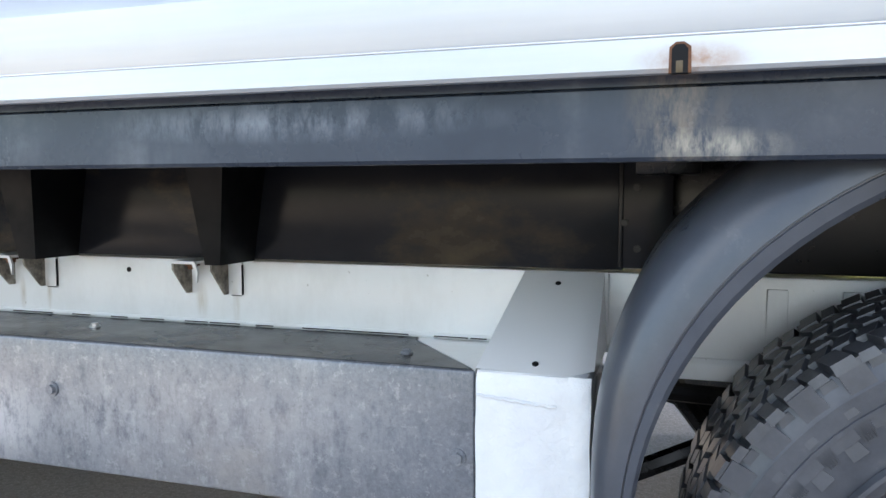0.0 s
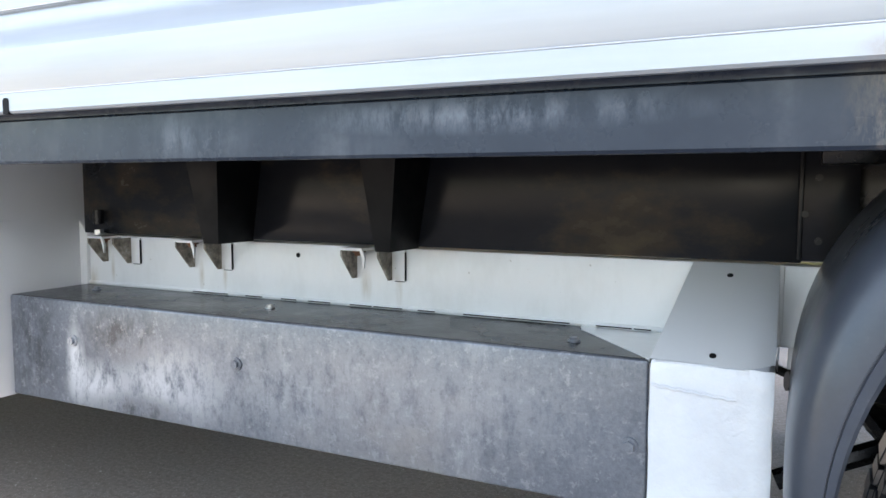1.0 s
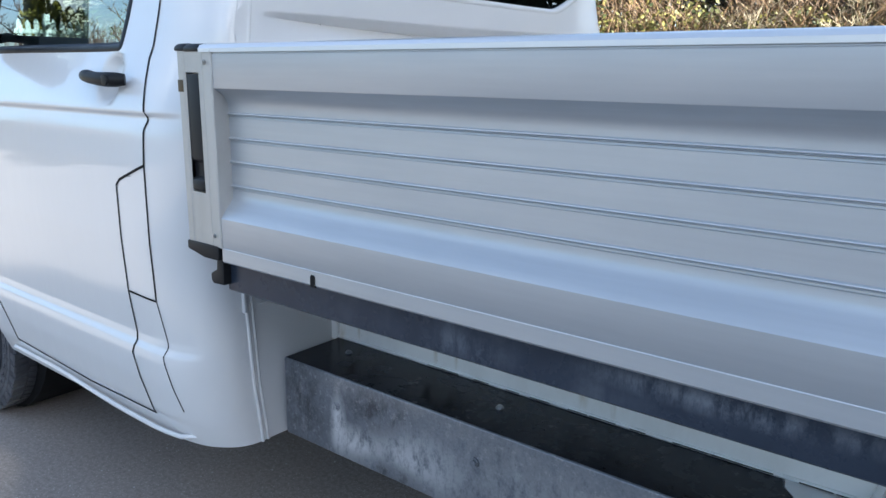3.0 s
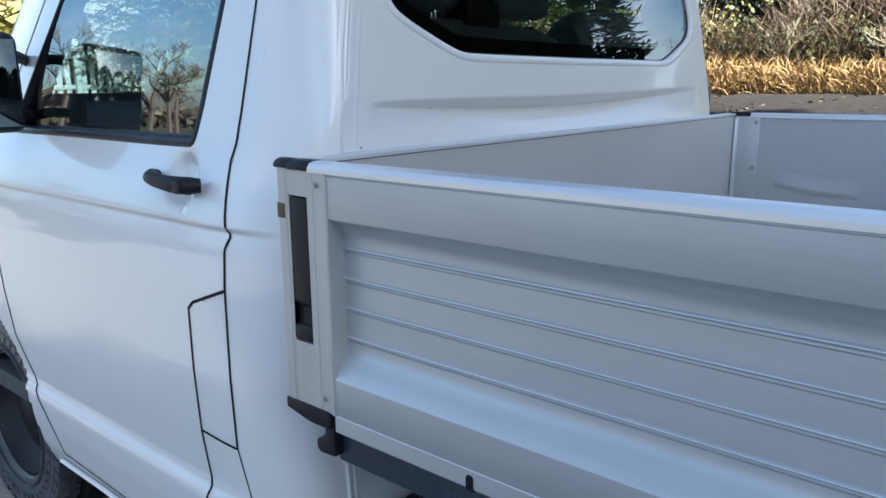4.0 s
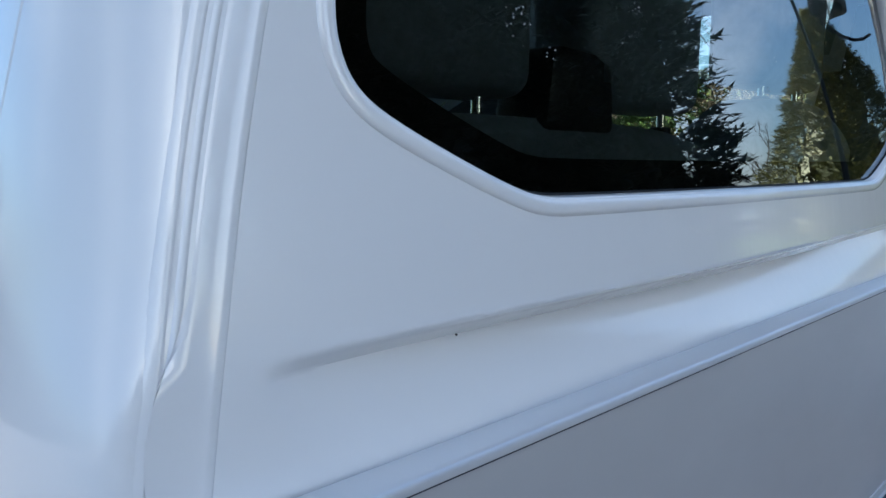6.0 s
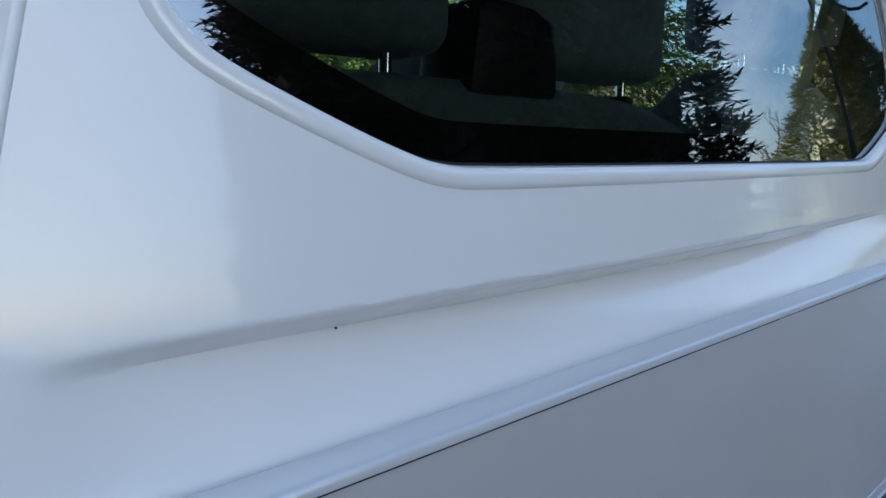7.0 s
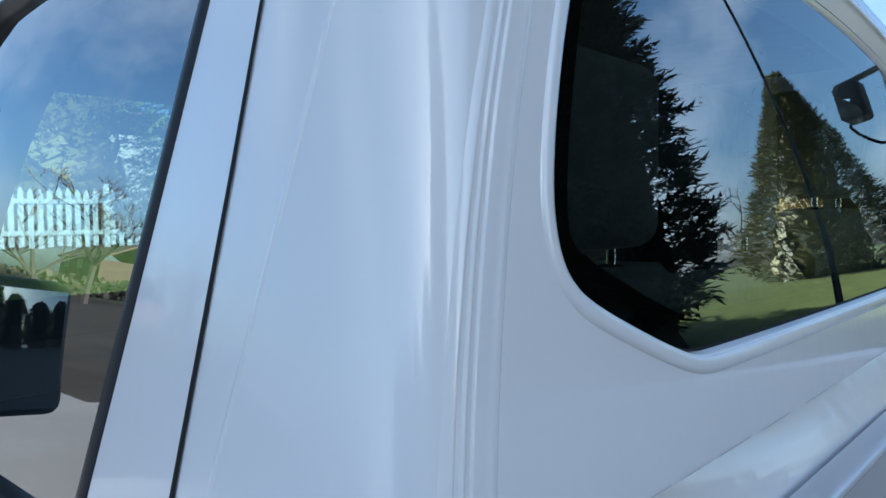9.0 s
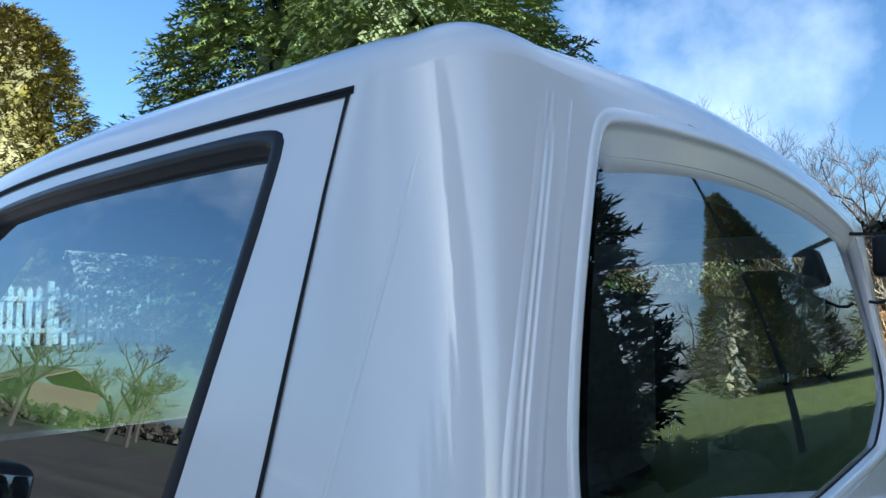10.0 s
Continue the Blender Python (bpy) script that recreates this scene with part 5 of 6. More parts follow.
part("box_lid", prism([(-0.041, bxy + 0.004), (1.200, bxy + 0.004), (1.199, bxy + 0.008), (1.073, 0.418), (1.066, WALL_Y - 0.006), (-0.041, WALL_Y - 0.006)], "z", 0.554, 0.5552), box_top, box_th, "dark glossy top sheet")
for x, z in ((0.139, 0.479), (0.536, 0.477), (1.183, 0.441)):
    part("box_bolt", add_bolt(bmesh.new(), (x, bxy, z), "y", 0.0075, -1), galva, box_th)
for x, y in ((0.527, 0.365), (0.06, 0.385), (1.09, 0.33)):
    part("box_bolt", add_bolt(bmesh.new(), (x, y, 0.5545), "z", 0.006), bolt_steel if x == 0.527 else galva, box_th)

# coated gusset and jacking block before the rear wheel
gus = part("sill_gusset", box(1.2075, 1.345, 0.262, 0.452, 0.30, 0.556, 0.006), stone_chip, chassis, "white lumpy stone-chip coated sill end")
gm_ = bmesh.new()
rows = []
for i in range(15):
    f = i / 14
    x = 1.2078 + 0.142 * f
    bulge = 0.006 * math.exp(-((f - 0.93) / 0.09) ** 2)
    rows.append([gm_.verts.new((x + 0.002 * noise.noise(Vector((z * 20, 1, 0))), 0.2605 - bulge - 0.0025 * noise.noise(Vector((x * 30, z * 30, 0))) - 0.003 * math.exp(-((z - 0.522) / 0.004) ** 2) + 0.006 * smooth(0.545, 0.556, z), z)) for z in [0.30 + 0.0128 * k for k in range(21)]])
for a, b in zip(rows, rows[1:]):
    for k in range(20):
        gm_.faces.new((a[k], a[k + 1], b[k + 1], b[k]))
bmesh.ops.recalc_face_normals(gm_, faces=gm_.faces)
part("coated_face", gm_, stone_chip, gus, angle=80)
part("weld_bead", add_tube(bmesh.new(), [(1.209 + 0.1 * f, 0.2585, 0.526 - 0.008 * f + 0.001 * math.sin(40 * f)) for f in (k / 20 for k in range(21))], 0.0022, 6), stone_chip, gus)
sl = bmesh.new()
v = [sl.verts.new(p) for p in ((1.206, 0.266, 0.5575), (1.322, 0.264, 0.556), (1.313, 0.449, 0.664), (1.232, 0.449, 0.664))]
w = [sl.verts.new(p) for p in ((1.349, 0.270, 0.556), (1.346, 0.449, 0.664), (1.322, 0.449, 0.664))]
u = [sl.verts.new(p) for p in ((1.352, 0.275, 0.553), (1.350, 0.452, 0.556))]
sl.faces.new(v)
sl.faces.new((v[1], w[0], w[1], v[2]))
sl.faces.new((w[0], u[0], u[1], w[1]))
k0 = sl.verts.new((1.192, 0.452, 0.556))
sl.faces.new((v[0], v[3], k0))
w[0].co.y += 0.030
bmesh.ops.recalc_face_normals(sl, faces=sl.faces)
part("gusset_plate", sl, paint, gus, angle=20)
part("gusset_flange", box(1.335, 1.352, 0.447, 0.455, 0.56, 0.664, 0.002), chassis_white, gus)
for f, x in ((0.075, 1.279), (0.86, 1.284)):
    bm = bmesh.new()
    at = Vector((x, 0.265 + 0.184 * f, 0.5572 + 0.1068 * f))
    bmesh.ops.create_cone(bm, cap_ends=True, segments=14, radius1=0.0042, radius2=0.0042, depth=0.0016, matrix=Matrix.Translation(at) @ Euler((math.atan2(0.1068, 0.184), 0, 0)).to_matrix().to_4x4())
    part("gusset_hole", bm, seal_black, gus)
part("corner_plate", prism([(1.075, 0.420), (1.205, 0.268), (1.205, 0.452), (1.068, 0.452)], "z", 0.548, 0.5555), paint, gus)
# plates and strake of the rail behind the wheel arch
for x in (1.572, 1.663):
    part("rail_plate", box(x - 0.013, x + 0.013, WALL_Y - 0.005, WALL_Y + 0.002, 0.577, 0.648, 0.0015), chassis_white, sole)
part("rail_strake", prism([(WALL_Y - 0.010, 0.520), (WALL_Y + 0.05, 0.515), (WALL_Y + 0.05, 0.548), (WALL_Y - 0.003, 0.549), (WALL_Y - 0.008, 0.542)], "x", 1.36, 2.3, 0.002), chassis_white, chassis)
under = bmesh.new()
add_tube(under, [(1.36, 0.46, 0.50), (1.48, 0.50, 0.485), (1.60, 0.55, 0.47), (1.75, 0.6, 0.45)], 0.014, 8)
add_tube(under, [(1.35, 0.50, 0.34), (1.52, 0.52, 0.42), (1.66, 0.56, 0.47)], 0.016, 8)
add_tube(under, [(1.42, 0.6, 0.50), (1.55, 0.6, 0.33), (1.70, 0.62, 0.33)], 0.018, 8)
for k in range(4):
    add_tube(under, [(1.30 + 0.06 * k + (0.98 - 0.12 * k) * f, 0.60, 0.50 - 0.012 * k - 0.42 * f * (1 - f)) for f in (j / 8 for j in range(9))], 0.008, 6)
add_cyl(under, (1.792, 1.0, 0.345), "y", 0.045, 1.3, 16)
add_box(under, 1.70, 1.88, 0.57, 0.63, 0.36, 0.40, 0.004)
part("suspension_arm", under, black_steel, chassis)
part("inner_arch", box(1.46, 2.2, 0.50, 0.505, 0.665, 0.85), black_steel, chassis)
part("far_sole_bar", box(-0.045, 2.85, 1.48, 1.54, 0.548, 0.664, 0.004), chassis_white, chassis)
part("far_sill_box", box(-0.05, 1.2, 1.55, 1.73, 0.35, 0.555, 0.005), galva, chassis)

# ---------------------------------------------------------------- rear mudguard
AX = 1.785
mud = thing("mudguard", (AX, 0.25, 0.44), "grey plastic rear mudguard with a rolled lip", "mudguard")
bm = bmesh.new()
prof = [(0.378, 0.075), (0.379, 0.066), (0.384, 0.061), (0.3945, 0.0600), (0.3952, 0.0630), (0.3966, 0.0630), (0.3972, 0.0605), (0.410, 0.0625), (0.424, 0.069), (0.438, 0.083), (0.447, 0.104), (0.451, 0.135), (0.452, 0.20), (0.452, 0.42), (0.445, 0.42), (0.445, 0.20), (0.440, 0.11), (0.420, 0.078), (0.395, 0.072)]
rws = []
for k in range(61):
    a = radians(-18 + 216 * k / 60)
    ca, sa = math.cos(a), math.sin(a)
    swell = 0.56 + 0.56 * smooth(-0.05, 0.75, sa)
    rws.append([bm.verts.new((AX - (0.378 + (r - 0.378) * swell) * ca, y, 0.44 + (0.378 + (r - 0.378) * swell) * sa)) for r, y in prof])
for a, b in zip(rws, rws[1:]):
    for k in range(len(prof)):
        bm.faces.new((a[k], a[(k + 1) % len(prof)], b[(k + 1) % len(prof)], b[k]))
bm.faces.new(rws[0])
bm.faces.new(rws[-1][::-1])
bmesh.ops.recalc_face_normals(bm, faces=bm.faces)
part("guard_shell", bm, arch_plastic, mud, angle=30)
part("guard_bracket", box(1.39, 1.47, 0.36, 0.41, 0.80, 0.85, 0.003), black_steel, mud)


# ---------------------------------------------------------------- wheels
def tyre_section(r_out, width):
    """Half-round section of an off-road tyre: (radius, offset across)."""
    w = width / 2
    return [(0.215, -w * 0.80), (0.222, -w * 0.88), (0.250, -w * 0.97), (0.285, -w), (0.312, -w * 1.0), (r_out - 0.028, -w * 0.965), (r_out - 0.010, -w * 0.90), (r_out - 0.0075, -w * 0.5), (r_out - 0.0075, w * 0.5), (r_out - 0.010, w * 0.90), (r_out - 0.028, w * 0.965), (0.312, w * 1.0), (0.285, w), (0.25, w * 0.97), (0.215, w * 0.80)]


def add_block(bm, ring, a0, a1, r0, r1, y0, y1, skew=0.0):
    """A tread block between two angles, radii and widths."""
    vs = []
    for r, ins in ((r0, 0.0), (r1, 0.0018)):
        for y in (y0 + ins, y1 - ins):
            for a in (a0 + ins / r, a1 - ins / r):
                aa = a + skew * (y - y0)
                vs.append(bm.verts.new((-r * math.cos(aa), y, r * math.sin(aa))))
    for q in ((0, 1, 3, 2), (4, 6, 7, 5), (0, 4, 5, 1), (2, 3, 7, 6), (0, 2, 6, 4), (1, 5, 7, 3)):
        bm.faces.new([vs[k] for k in q])


def wheel(name, at, outward, detail=True):
    R, W = 0.345, 0.235
    th = thing(name, at, "black steel wheel with chunky all-terrain tyre", "wheel")
    sec = tyre_section(R, W)
    bm = bmesh.new()
    n = 72
    rws = [[bm.verts.new((-r * math.cos(2 * math.pi * k / n), y, r * math.sin(2 * math.pi * k / n))) for r, y in sec] for k in range(n)]
    for k in range(n):
        a, b = rws[k], rws[(k + 1) % n]
        for s in range(len(sec) - 1):
            bm.faces.new((a[s], a[s + 1], b[s + 1], b[s]))
    tyre = part("tyre", bm, tyre_rubber, th, angle=30)
    tyre.location = (0, 0, 0)
    tyre.matrix_parent_inverse = Matrix.Identity(4)
    blocks = bmesh.new()
    nb = 42
    w = W / 2
    for k in range(nb):
        a = 2 * math.pi * k / nb
        d = 2 * math.pi / nb
        for sgn in (-1, 1):
            # packed tread: shoulder blocks, then two rows of angled blocks with narrow grooves
            y = sorted((sgn * w * 0.60, sgn * w * (0.95 if k % 2 else 0.985)))
            add_block(blocks, None, a + 0.05 * d, a + 0.53 * d, R - 0.011, R, *y, skew=sgn * 0.5)
            add_block(blocks, None, a + 0.56 * d, a + 0.93 * d, R - 0.011, R - 0.002, *y, skew=sgn * 0.5)
            y = sorted((sgn * w * 0.31, sgn * w * 0.57))
            add_block(blocks, None, a + 0.24 * d, a + 0.66 * d, R - 0.011, R - 0.0005, *y, skew=-sgn * 1.1)
            add_block(blocks, None, a + 0.72 * d, a + 1.16 * d, R - 0.011, R - 0.0015, *y, skew=-sgn * 1.1)
            y = sorted((sgn * w * 0.02, sgn * w * 0.28))
            add_block(blocks, None, a + 0.05 * d, a + 0.48 * d, R - 0.011, R - 0.0005, *y, skew=sgn * 1.1)
            add_block(blocks, None, a + 0.54 * d, a + 0.97 * d, R - 0.011, R - 0.0015, *y, skew=sgn * 1.1)
            # shoulder lugs with a notch between them, flush plates on the sidewall and a group of fine ribs beside each
            y = sorted((sgn * w * 0.90, sgn * w * (0.980 if k % 2 else 0.990)))
            add_block(blocks, None, a + 0.05 * d, a + 0.62 * d, R - 0.038, R - 0.004, *y)
            y = sorted((sgn * w * 0.88, sgn * w * 0.945))
            add_block(blocks, None, a + 0.64 * d, a + 1.00 * d, R - 0.030, R - 0.012, *y)
            y = sorted((sgn * w * 0.95, sgn * w * 1.008))
            add_block(blocks, None, a + 0.02 * d, a + 0.66 * d, R - 0.066, R - 0.0375, *y)
            add_block(blocks, None, a + 0.16 * d, a + 0.60 * d, R - 0.080, R - 0.0662, *y)
            add_block(blocks, None, a + 0.70 * d, a + 0.98 * d, R - 0.047, R - 0.034, *y)
            for q in range(5):
                add_block(blocks, None, a + (0.68 + 0.066 * q) * d, a + (0.712 + 0.066 * q) * d, R - 0.072, R - 0.049, *sorted((sgn * w * 0.95, sgn * w * 1.014)))
    b = part("tread_block", blocks, tyre_rubber, tyre, smooth=False)
    b["kind"] = "stuff"
    # bead ring on the sidewall
    bm = bmesh.new()
    for rr, hh in ((0.292, 0.0028), (0.240, 0.004)):
        for sgn in (-1, 1):
            ring = [[bm.verts.new((-(rr + dr) * math.cos(2 * math.pi * k / n), sgn * (w * 0.995 + dy), (rr + dr) * math.sin(2 * math.pi * k / n))) for dr, dy in ((-0.004, -0.004), (-0.002, hh), (0.002, hh), (0.004, -0.004))] for k in range(n)]
            for k in range(n):
                for s in range(3):
                    bm.faces.new((ring[k][s], ring[k][s + 1], ring[(k + 1) % n][s + 1], ring[(k + 1) % n][s]))
    bead = part("sidewall_rib", bm, tyre_rubber, tyre)
    bm = bmesh.new()
    sec = [(0.216, -w * 0.78), (0.205, -w * 0.80), (0.20, -w * 0.70), (0.185, -w * 0.50), (0.15, -w * 0.32), (0.08, -w * 0.38), (0.06, -w * 0.50), (0.0, -w * 0.52)]
    rws = [[bm.verts.new((-r * math.cos(2 * math.pi * k / 48), y, r * math.sin(2 * math.pi * k / 48))) for r, y in sec] for k in range(48)]
    for k in range(48):
        for s in range(len(sec) - 1):
            bm.faces.new((rws[k][s], rws[k][s + 1], rws[(k + 1) % 48][s + 1], rws[(k + 1) % 48][s]))
    bmesh.ops.remove_doubles(bm, verts=bm.verts, dist=0.0005)
    rim = part("rim", bm, black_plastic, th)
    for o in (tyre, b, bead, rim):
        o.matrix_parent_inverse = Matrix.Identity(4)
        o.matrix_basis = Matrix.Identity(4)
    return th


rear_wheel = wheel("rear_wheel", (1.792, 0.245, 0.345), -1)
front_wheel = wheel("front_wheel", (-1.62, 0.235, 0.345), -1)
for x in (-1.62, 1.792):
    copy_thing(rear_wheel, pose(x, 2 * MID - 0.245, 0.345, 0, 0, 180))
part("front_arch_liner", add_cyl(bmesh.new(), (-1.62, 0.45, 0.42), "y", 0.43, 0.5, 32), seal_black, truck)

# ---------------------------------------------------------------- things on and in the cab
def headrest(y, z0, w, h, d=0.10, gap=0.045):
    th = thing("headrest", (-0.16, y, z0), "black padded headrest on chrome posts", "headrest", "cab headrests")
    bm = bmesh.new()
    add_box(bm, -0.16 - d / 2, -0.16 + d / 2, y - w / 2, y + w / 2, z0 + 0.015, z0 + 0.015 + h, 0.026, 4)
    part("cushion", bm, seat_cloth, th)
    for s in (-1, 1):
        part("headrest_post", add_cyl(bmesh.new(), (-0.14, y + s * gap, z0 + 0.015), "z", 0.0055, 0.075, 12), chrome, th)
        part("post_collar", add_cyl(bmesh.new(), (-0.14, y + s * gap, z0 - 0.008), "z", 0.014, 0.014, 14, bevel=0.003), black_plastic, th)
    return th


def seat(name, y0, y1, top, label):
    th = thing(name, (-0.3, (y0 + y1) / 2, 0.55), label, "seat")
    bm = bmesh.new()
    n = 14
    secs = []
    for k in range(n + 1):
        f = k / n
        y = y0 + (y1 - y0) * f
        e = 1 - abs(2 * f - 1) ** 4
        t = top - 0.05 * (1 - e)
        secs.append([bm.verts.new(p) for p in ((-0.20, y, 0.80), (-0.115, y, 1.0), (-0.092 - 0.01 * (1 - e), y, t - 0.10), (-0.10, y, t - 0.03), (-0.125, y, t), (-0.185, y, t), (-0.22, y, t - 0.03), (-0.25 - 0.02 * e, y, t - 0.2), (-0.36, y, 0.80))])
    for a, b in zip(secs, secs[1:]):
        for k in range(len(a)):
            bm.faces.new((a[k], a[(k + 1) % len(a)], b[(k + 1) % len(a)], b[k]))
    bm.faces.new(secs[0])
    bm.faces.new(secs[-1][::-1])
    bmesh.ops.recalc_face_normals(bm, faces=bm.faces)
    part("seat_back", bm, seat_cloth, th, angle=50)
    part("seat_cushion", box(-0.85, -0.26, y0, y1, 0.55, 0.82, 0.05, 3), seat_cloth, th)
    return th


seat("bench_seat", 0.20, 1.06, 1.526, "black covered double passenger seat")
seat("driver_seat", 1.08, 1.56, 1.585, "black covered driver's seat")
headrest(0.463, 1.528, 0.27, 0.185, gap=0.076)
headrest(0.822, 1.528, 0.27, 0.185, gap=0.076)
headrest(1.291, 1.588, 0.27, 0.175, gap=0.073)
guide = thing("belt_guide", (-0.15, 0.685, 1.52), "black plastic seat belt guide on the bench", "belt guide")
part("guide_block", prism([(0.612, 1.512), (0.742, 1.512), (0.738, 1.575), (0.728, 1.598), (0.640, 1.602), (0.622, 1.592)], "x", -0.185, -0.110, 0.010), black_plastic, guide)

mirror = thing("door_mirror", (-0.97, -0.05, 1.30), "tall black door mirror on two arms", "mirror")
part("mirror_housing", box(-1.12, -1.025, -0.112, 0.062, 1.285, 1.520, 0.026, 4), black_plastic, mirror)
part("mirror_glass", box(-1.0265, -1.023, -0.099, 0.049, 1.300, 1.503, 0.0012), mirror_face, mirror, "mirror face")
for z in (1.33, 1.47):
    part("mirror_arm", add_tube(bmesh.new(), [(-1.09, 0.04, z), (-1.14, 0.09, z), (-1.20, 0.16, z - 0.02)], 0.014, 10), black_plastic, mirror)

lamp = thing("work_lamp", (-0.02, 1.72, 1.82), "small black work lamp on the cab corner", "lamp")
part("lamp_body", box(-0.045, 0.004, 1.515, 1.590, 1.778, 1.860, 0.010, 3), black_plastic, lamp)
part("lamp_face", box(0.0045, 0.0065, 1.522, 1.583, 1.786, 1.852, 0.0008), gloss_black, lamp)
part("lamp_bracket", prism([(-0.10, 1.866), (-0.01, 1.858), (-0.01, 1.864), (-0.10, 1.873)], "y", 1.540, 1.566), black_steel, lamp)
part("lamp_cable", add_tube(bmesh.new(), [(-0.012, 1.535, 1.786), (0.000, 1.560, 1.772), (-0.004, 1.592, 1.760), (-0.018, 1.612, 1.745), (-0.035, 1.618, 1.732), (-0.052, 1.612, 1.727), (-0.066, 1.606, 1.730)], 0.0034, 8), black_plastic, lamp)


# ---------------------------------------------------------------- trees, hedge, fence and houses round the yard
def frond(bm, at, way, up, size, leaves, rng):
    """A flat spray of narrow leaflets along a stem."""
    side = way.cross(up).normalized()
    for k in range(leaves):
        f = (k + 0.5) / leaves
        s = -1 if k % 2 else 1
        root = at + way * size * f * 0.75
        tip = root + (way * 0.55 + side * s * (0.75 - 0.35 * f)).normalized() * size * (0.42 - 0.18 * f) + up * size * rng.uniform(-0.10, 0.10)
        w = (tip - root).cross(up).normalized() * size * 0.075
        bm.faces.new((bm.verts.new(root - w), bm.verts.new(tip), bm.verts.new(root + w)))
    tip = at + way * size
    w = side * size * 0.06
    bm.faces.new((bm.verts.new(at - w), bm.verts.new(tip), bm.verts.new(at + w)))


def conifer(name, x, y, z, height, radius, mat, label, seed, count=2600, blunt=0.6, size=0.42, droop=-0.1):
    rng = random.Random(seed)
    th = thing(name, (x, y, z), label, "tree")
    base = Vector((x, y, z))
    part("trunk", add_tube(bmesh.new(), [base + Vector((0, 0, height * f)) for f in (0, 0.3, 0.6, 0.95)], [radius * 0.09, radius * 0.07, radius * 0.04, 0.01], 8), bark, th)
    bm = bmesh.new()
    lobes = [(rng.uniform(0, 6.28), rng.uniform(0.05, 0.95), rng.uniform(0.75, 1.2)) for _ in range(34)]
    for k in range(count):
        h = rng.random() ** 0.85
        a = rng.uniform(0, 6.28)
        r = radius * min(1.0, (1 - h) ** blunt * 1.05) * (0.55 + 0.45 * smooth(-0.02, 0.12, h))
        for la, lh, lg in lobes:
            d = math.cos(a - la) * math.exp(-((h - lh) / 0.09) ** 2)
            if d > 0.6:
                r *= 1 + (lg - 1) * (d - 0.6) * 1.8
        r *= rng.uniform(0.55, 1.0) ** 0.5
        p = base + Vector((r * math.cos(a), r * math.sin(a), height * (0.03 + 0.97 * h)))
        way = Vector((math.cos(a + rng.uniform(-0.7, 0.7)), math.sin(a + rng.uniform(-0.7, 0.7)), rng.uniform(droop - 0.3, droop + 0.75))).normalized()
        up = Vector((rng.uniform(-0.5, 0.5), rng.uniform(-0.5, 0.5), 1)).normalized()
        frond(bm, p, way, up, size * rng.uniform(0.6, 1.25), 6, rng)
    # older growth inside, which closes the crown
    for k in range(count // 8):
        h = rng.random() * 0.95
        a = rng.uniform(0, 6.28)
        r = radius * 0.62 * (1 - h) ** blunt * rng.uniform(0.3, 1.0)
        p = base + Vector((r * math.cos(a), r * math.sin(a), height * h))
        u, w = Vector((-math.sin(a), math.cos(a), rng.uniform(-0.4, 0.4))) * size * 1.3, Vector((rng.uniform(-0.4, 0.4), rng.uniform(-0.4, 0.4), 1)) * size * 1.5
        bm.faces.new([bm.verts.new(q) for q in (p - u, p - w * 0.6, p + u, p + w)])
    part("crown", bm, mat, th, smooth=False)
    return th


def bare_tree(name, x, y, z, height, mat, label, seed, levels=5, spread=0.55, r0=None, thin=0.006):
    rng = random.Random(seed)
    th = thing(name, (x, y, z), label, "tree")
    wood, fine = bmesh.new(), bmesh.new()

    def grow(p, d, length, r, level):
        bm = wood if level < 2 else fine
        n = 3
        pts, q = [p], p
        for k in range(n):
            d = (d + Vector((rng.uniform(-1, 1), rng.uniform(-1, 1), rng.uniform(-0.3, 0.7))) * 0.16).normalized()
            q = q + d * length / n
            pts.append(q)
        add_tube(bm, pts, [r, r * 0.86, r * 0.74, r * 0.6], 6 if level < 2 else 3)
        if level >= levels:
            return
        for k in range(rng.randint(2, 3) if level else 4):
            f = rng.uniform(0.4, 1.0)
            at = pts[min(n, int(f * n) + 0)] if f < 0.95 else pts[-1]
            side = Vector((rng.uniform(-1, 1), rng.uniform(-1, 1), rng.uniform(-0.1, 0.6))).normalized()
            grow(at, (d * (1 - spread) + side * spread).normalized(), length * rng.uniform(0.55, 0.8), max(r * 0.6, thin), level + 1)

    grow(Vector((x, y, z)), Vector((0, 0, 1)), height * 0.36, r0 or height * 0.02, 0)
    part("trunk", wood, mat, th)
    part("crown", fine, mat, th)
    return th


conifer("conifer", -10.1, 10.5, 0.55, 10.8, 4.9, conifer_green, "broad green conifer in low sunlight", 3, 21000, 0.34, 0.40, -0.55)
conifer("conifer", -15.4, 5.6, 0.9, 6.6, 2.5, conifer_olive, "rounded olive-gold conifer in sunlight", 4, 6500, 0.42, 0.34)
conifer("conifer", -13.2, 8.6, 0.9, 5.2, 1.5, conifer_olive, "slim golden conifer on the bank", 5, 1200, 0.5, 0.4)
conifer("conifer", 5.5, 9.3, 0.4, 9.5, 1.7, conifer_backlit, "tall dark conifer shading the yard", 6, 5500, 0.42, 0.6)
conifer("conifer", 7.7, 8.5, 0.3, 10.5, 2.4, conifer_backlit, "tall dark conifer shading the yard", 7, 6000, 0.42, 0.65)
conifer("conifer", 8.5, 6.8, 0.0, 9.0, 1.9, conifer_backlit, "tall dark conifer shading the yard", 19, 5500, 0.45, 0.6)
conifer("conifer", 12.0, -0.5, 0.0, 9.4, 2.8, conifer_backlit, "tall dark conifer between the low sun and the truck", 17, 9000, 0.46, 0.55)
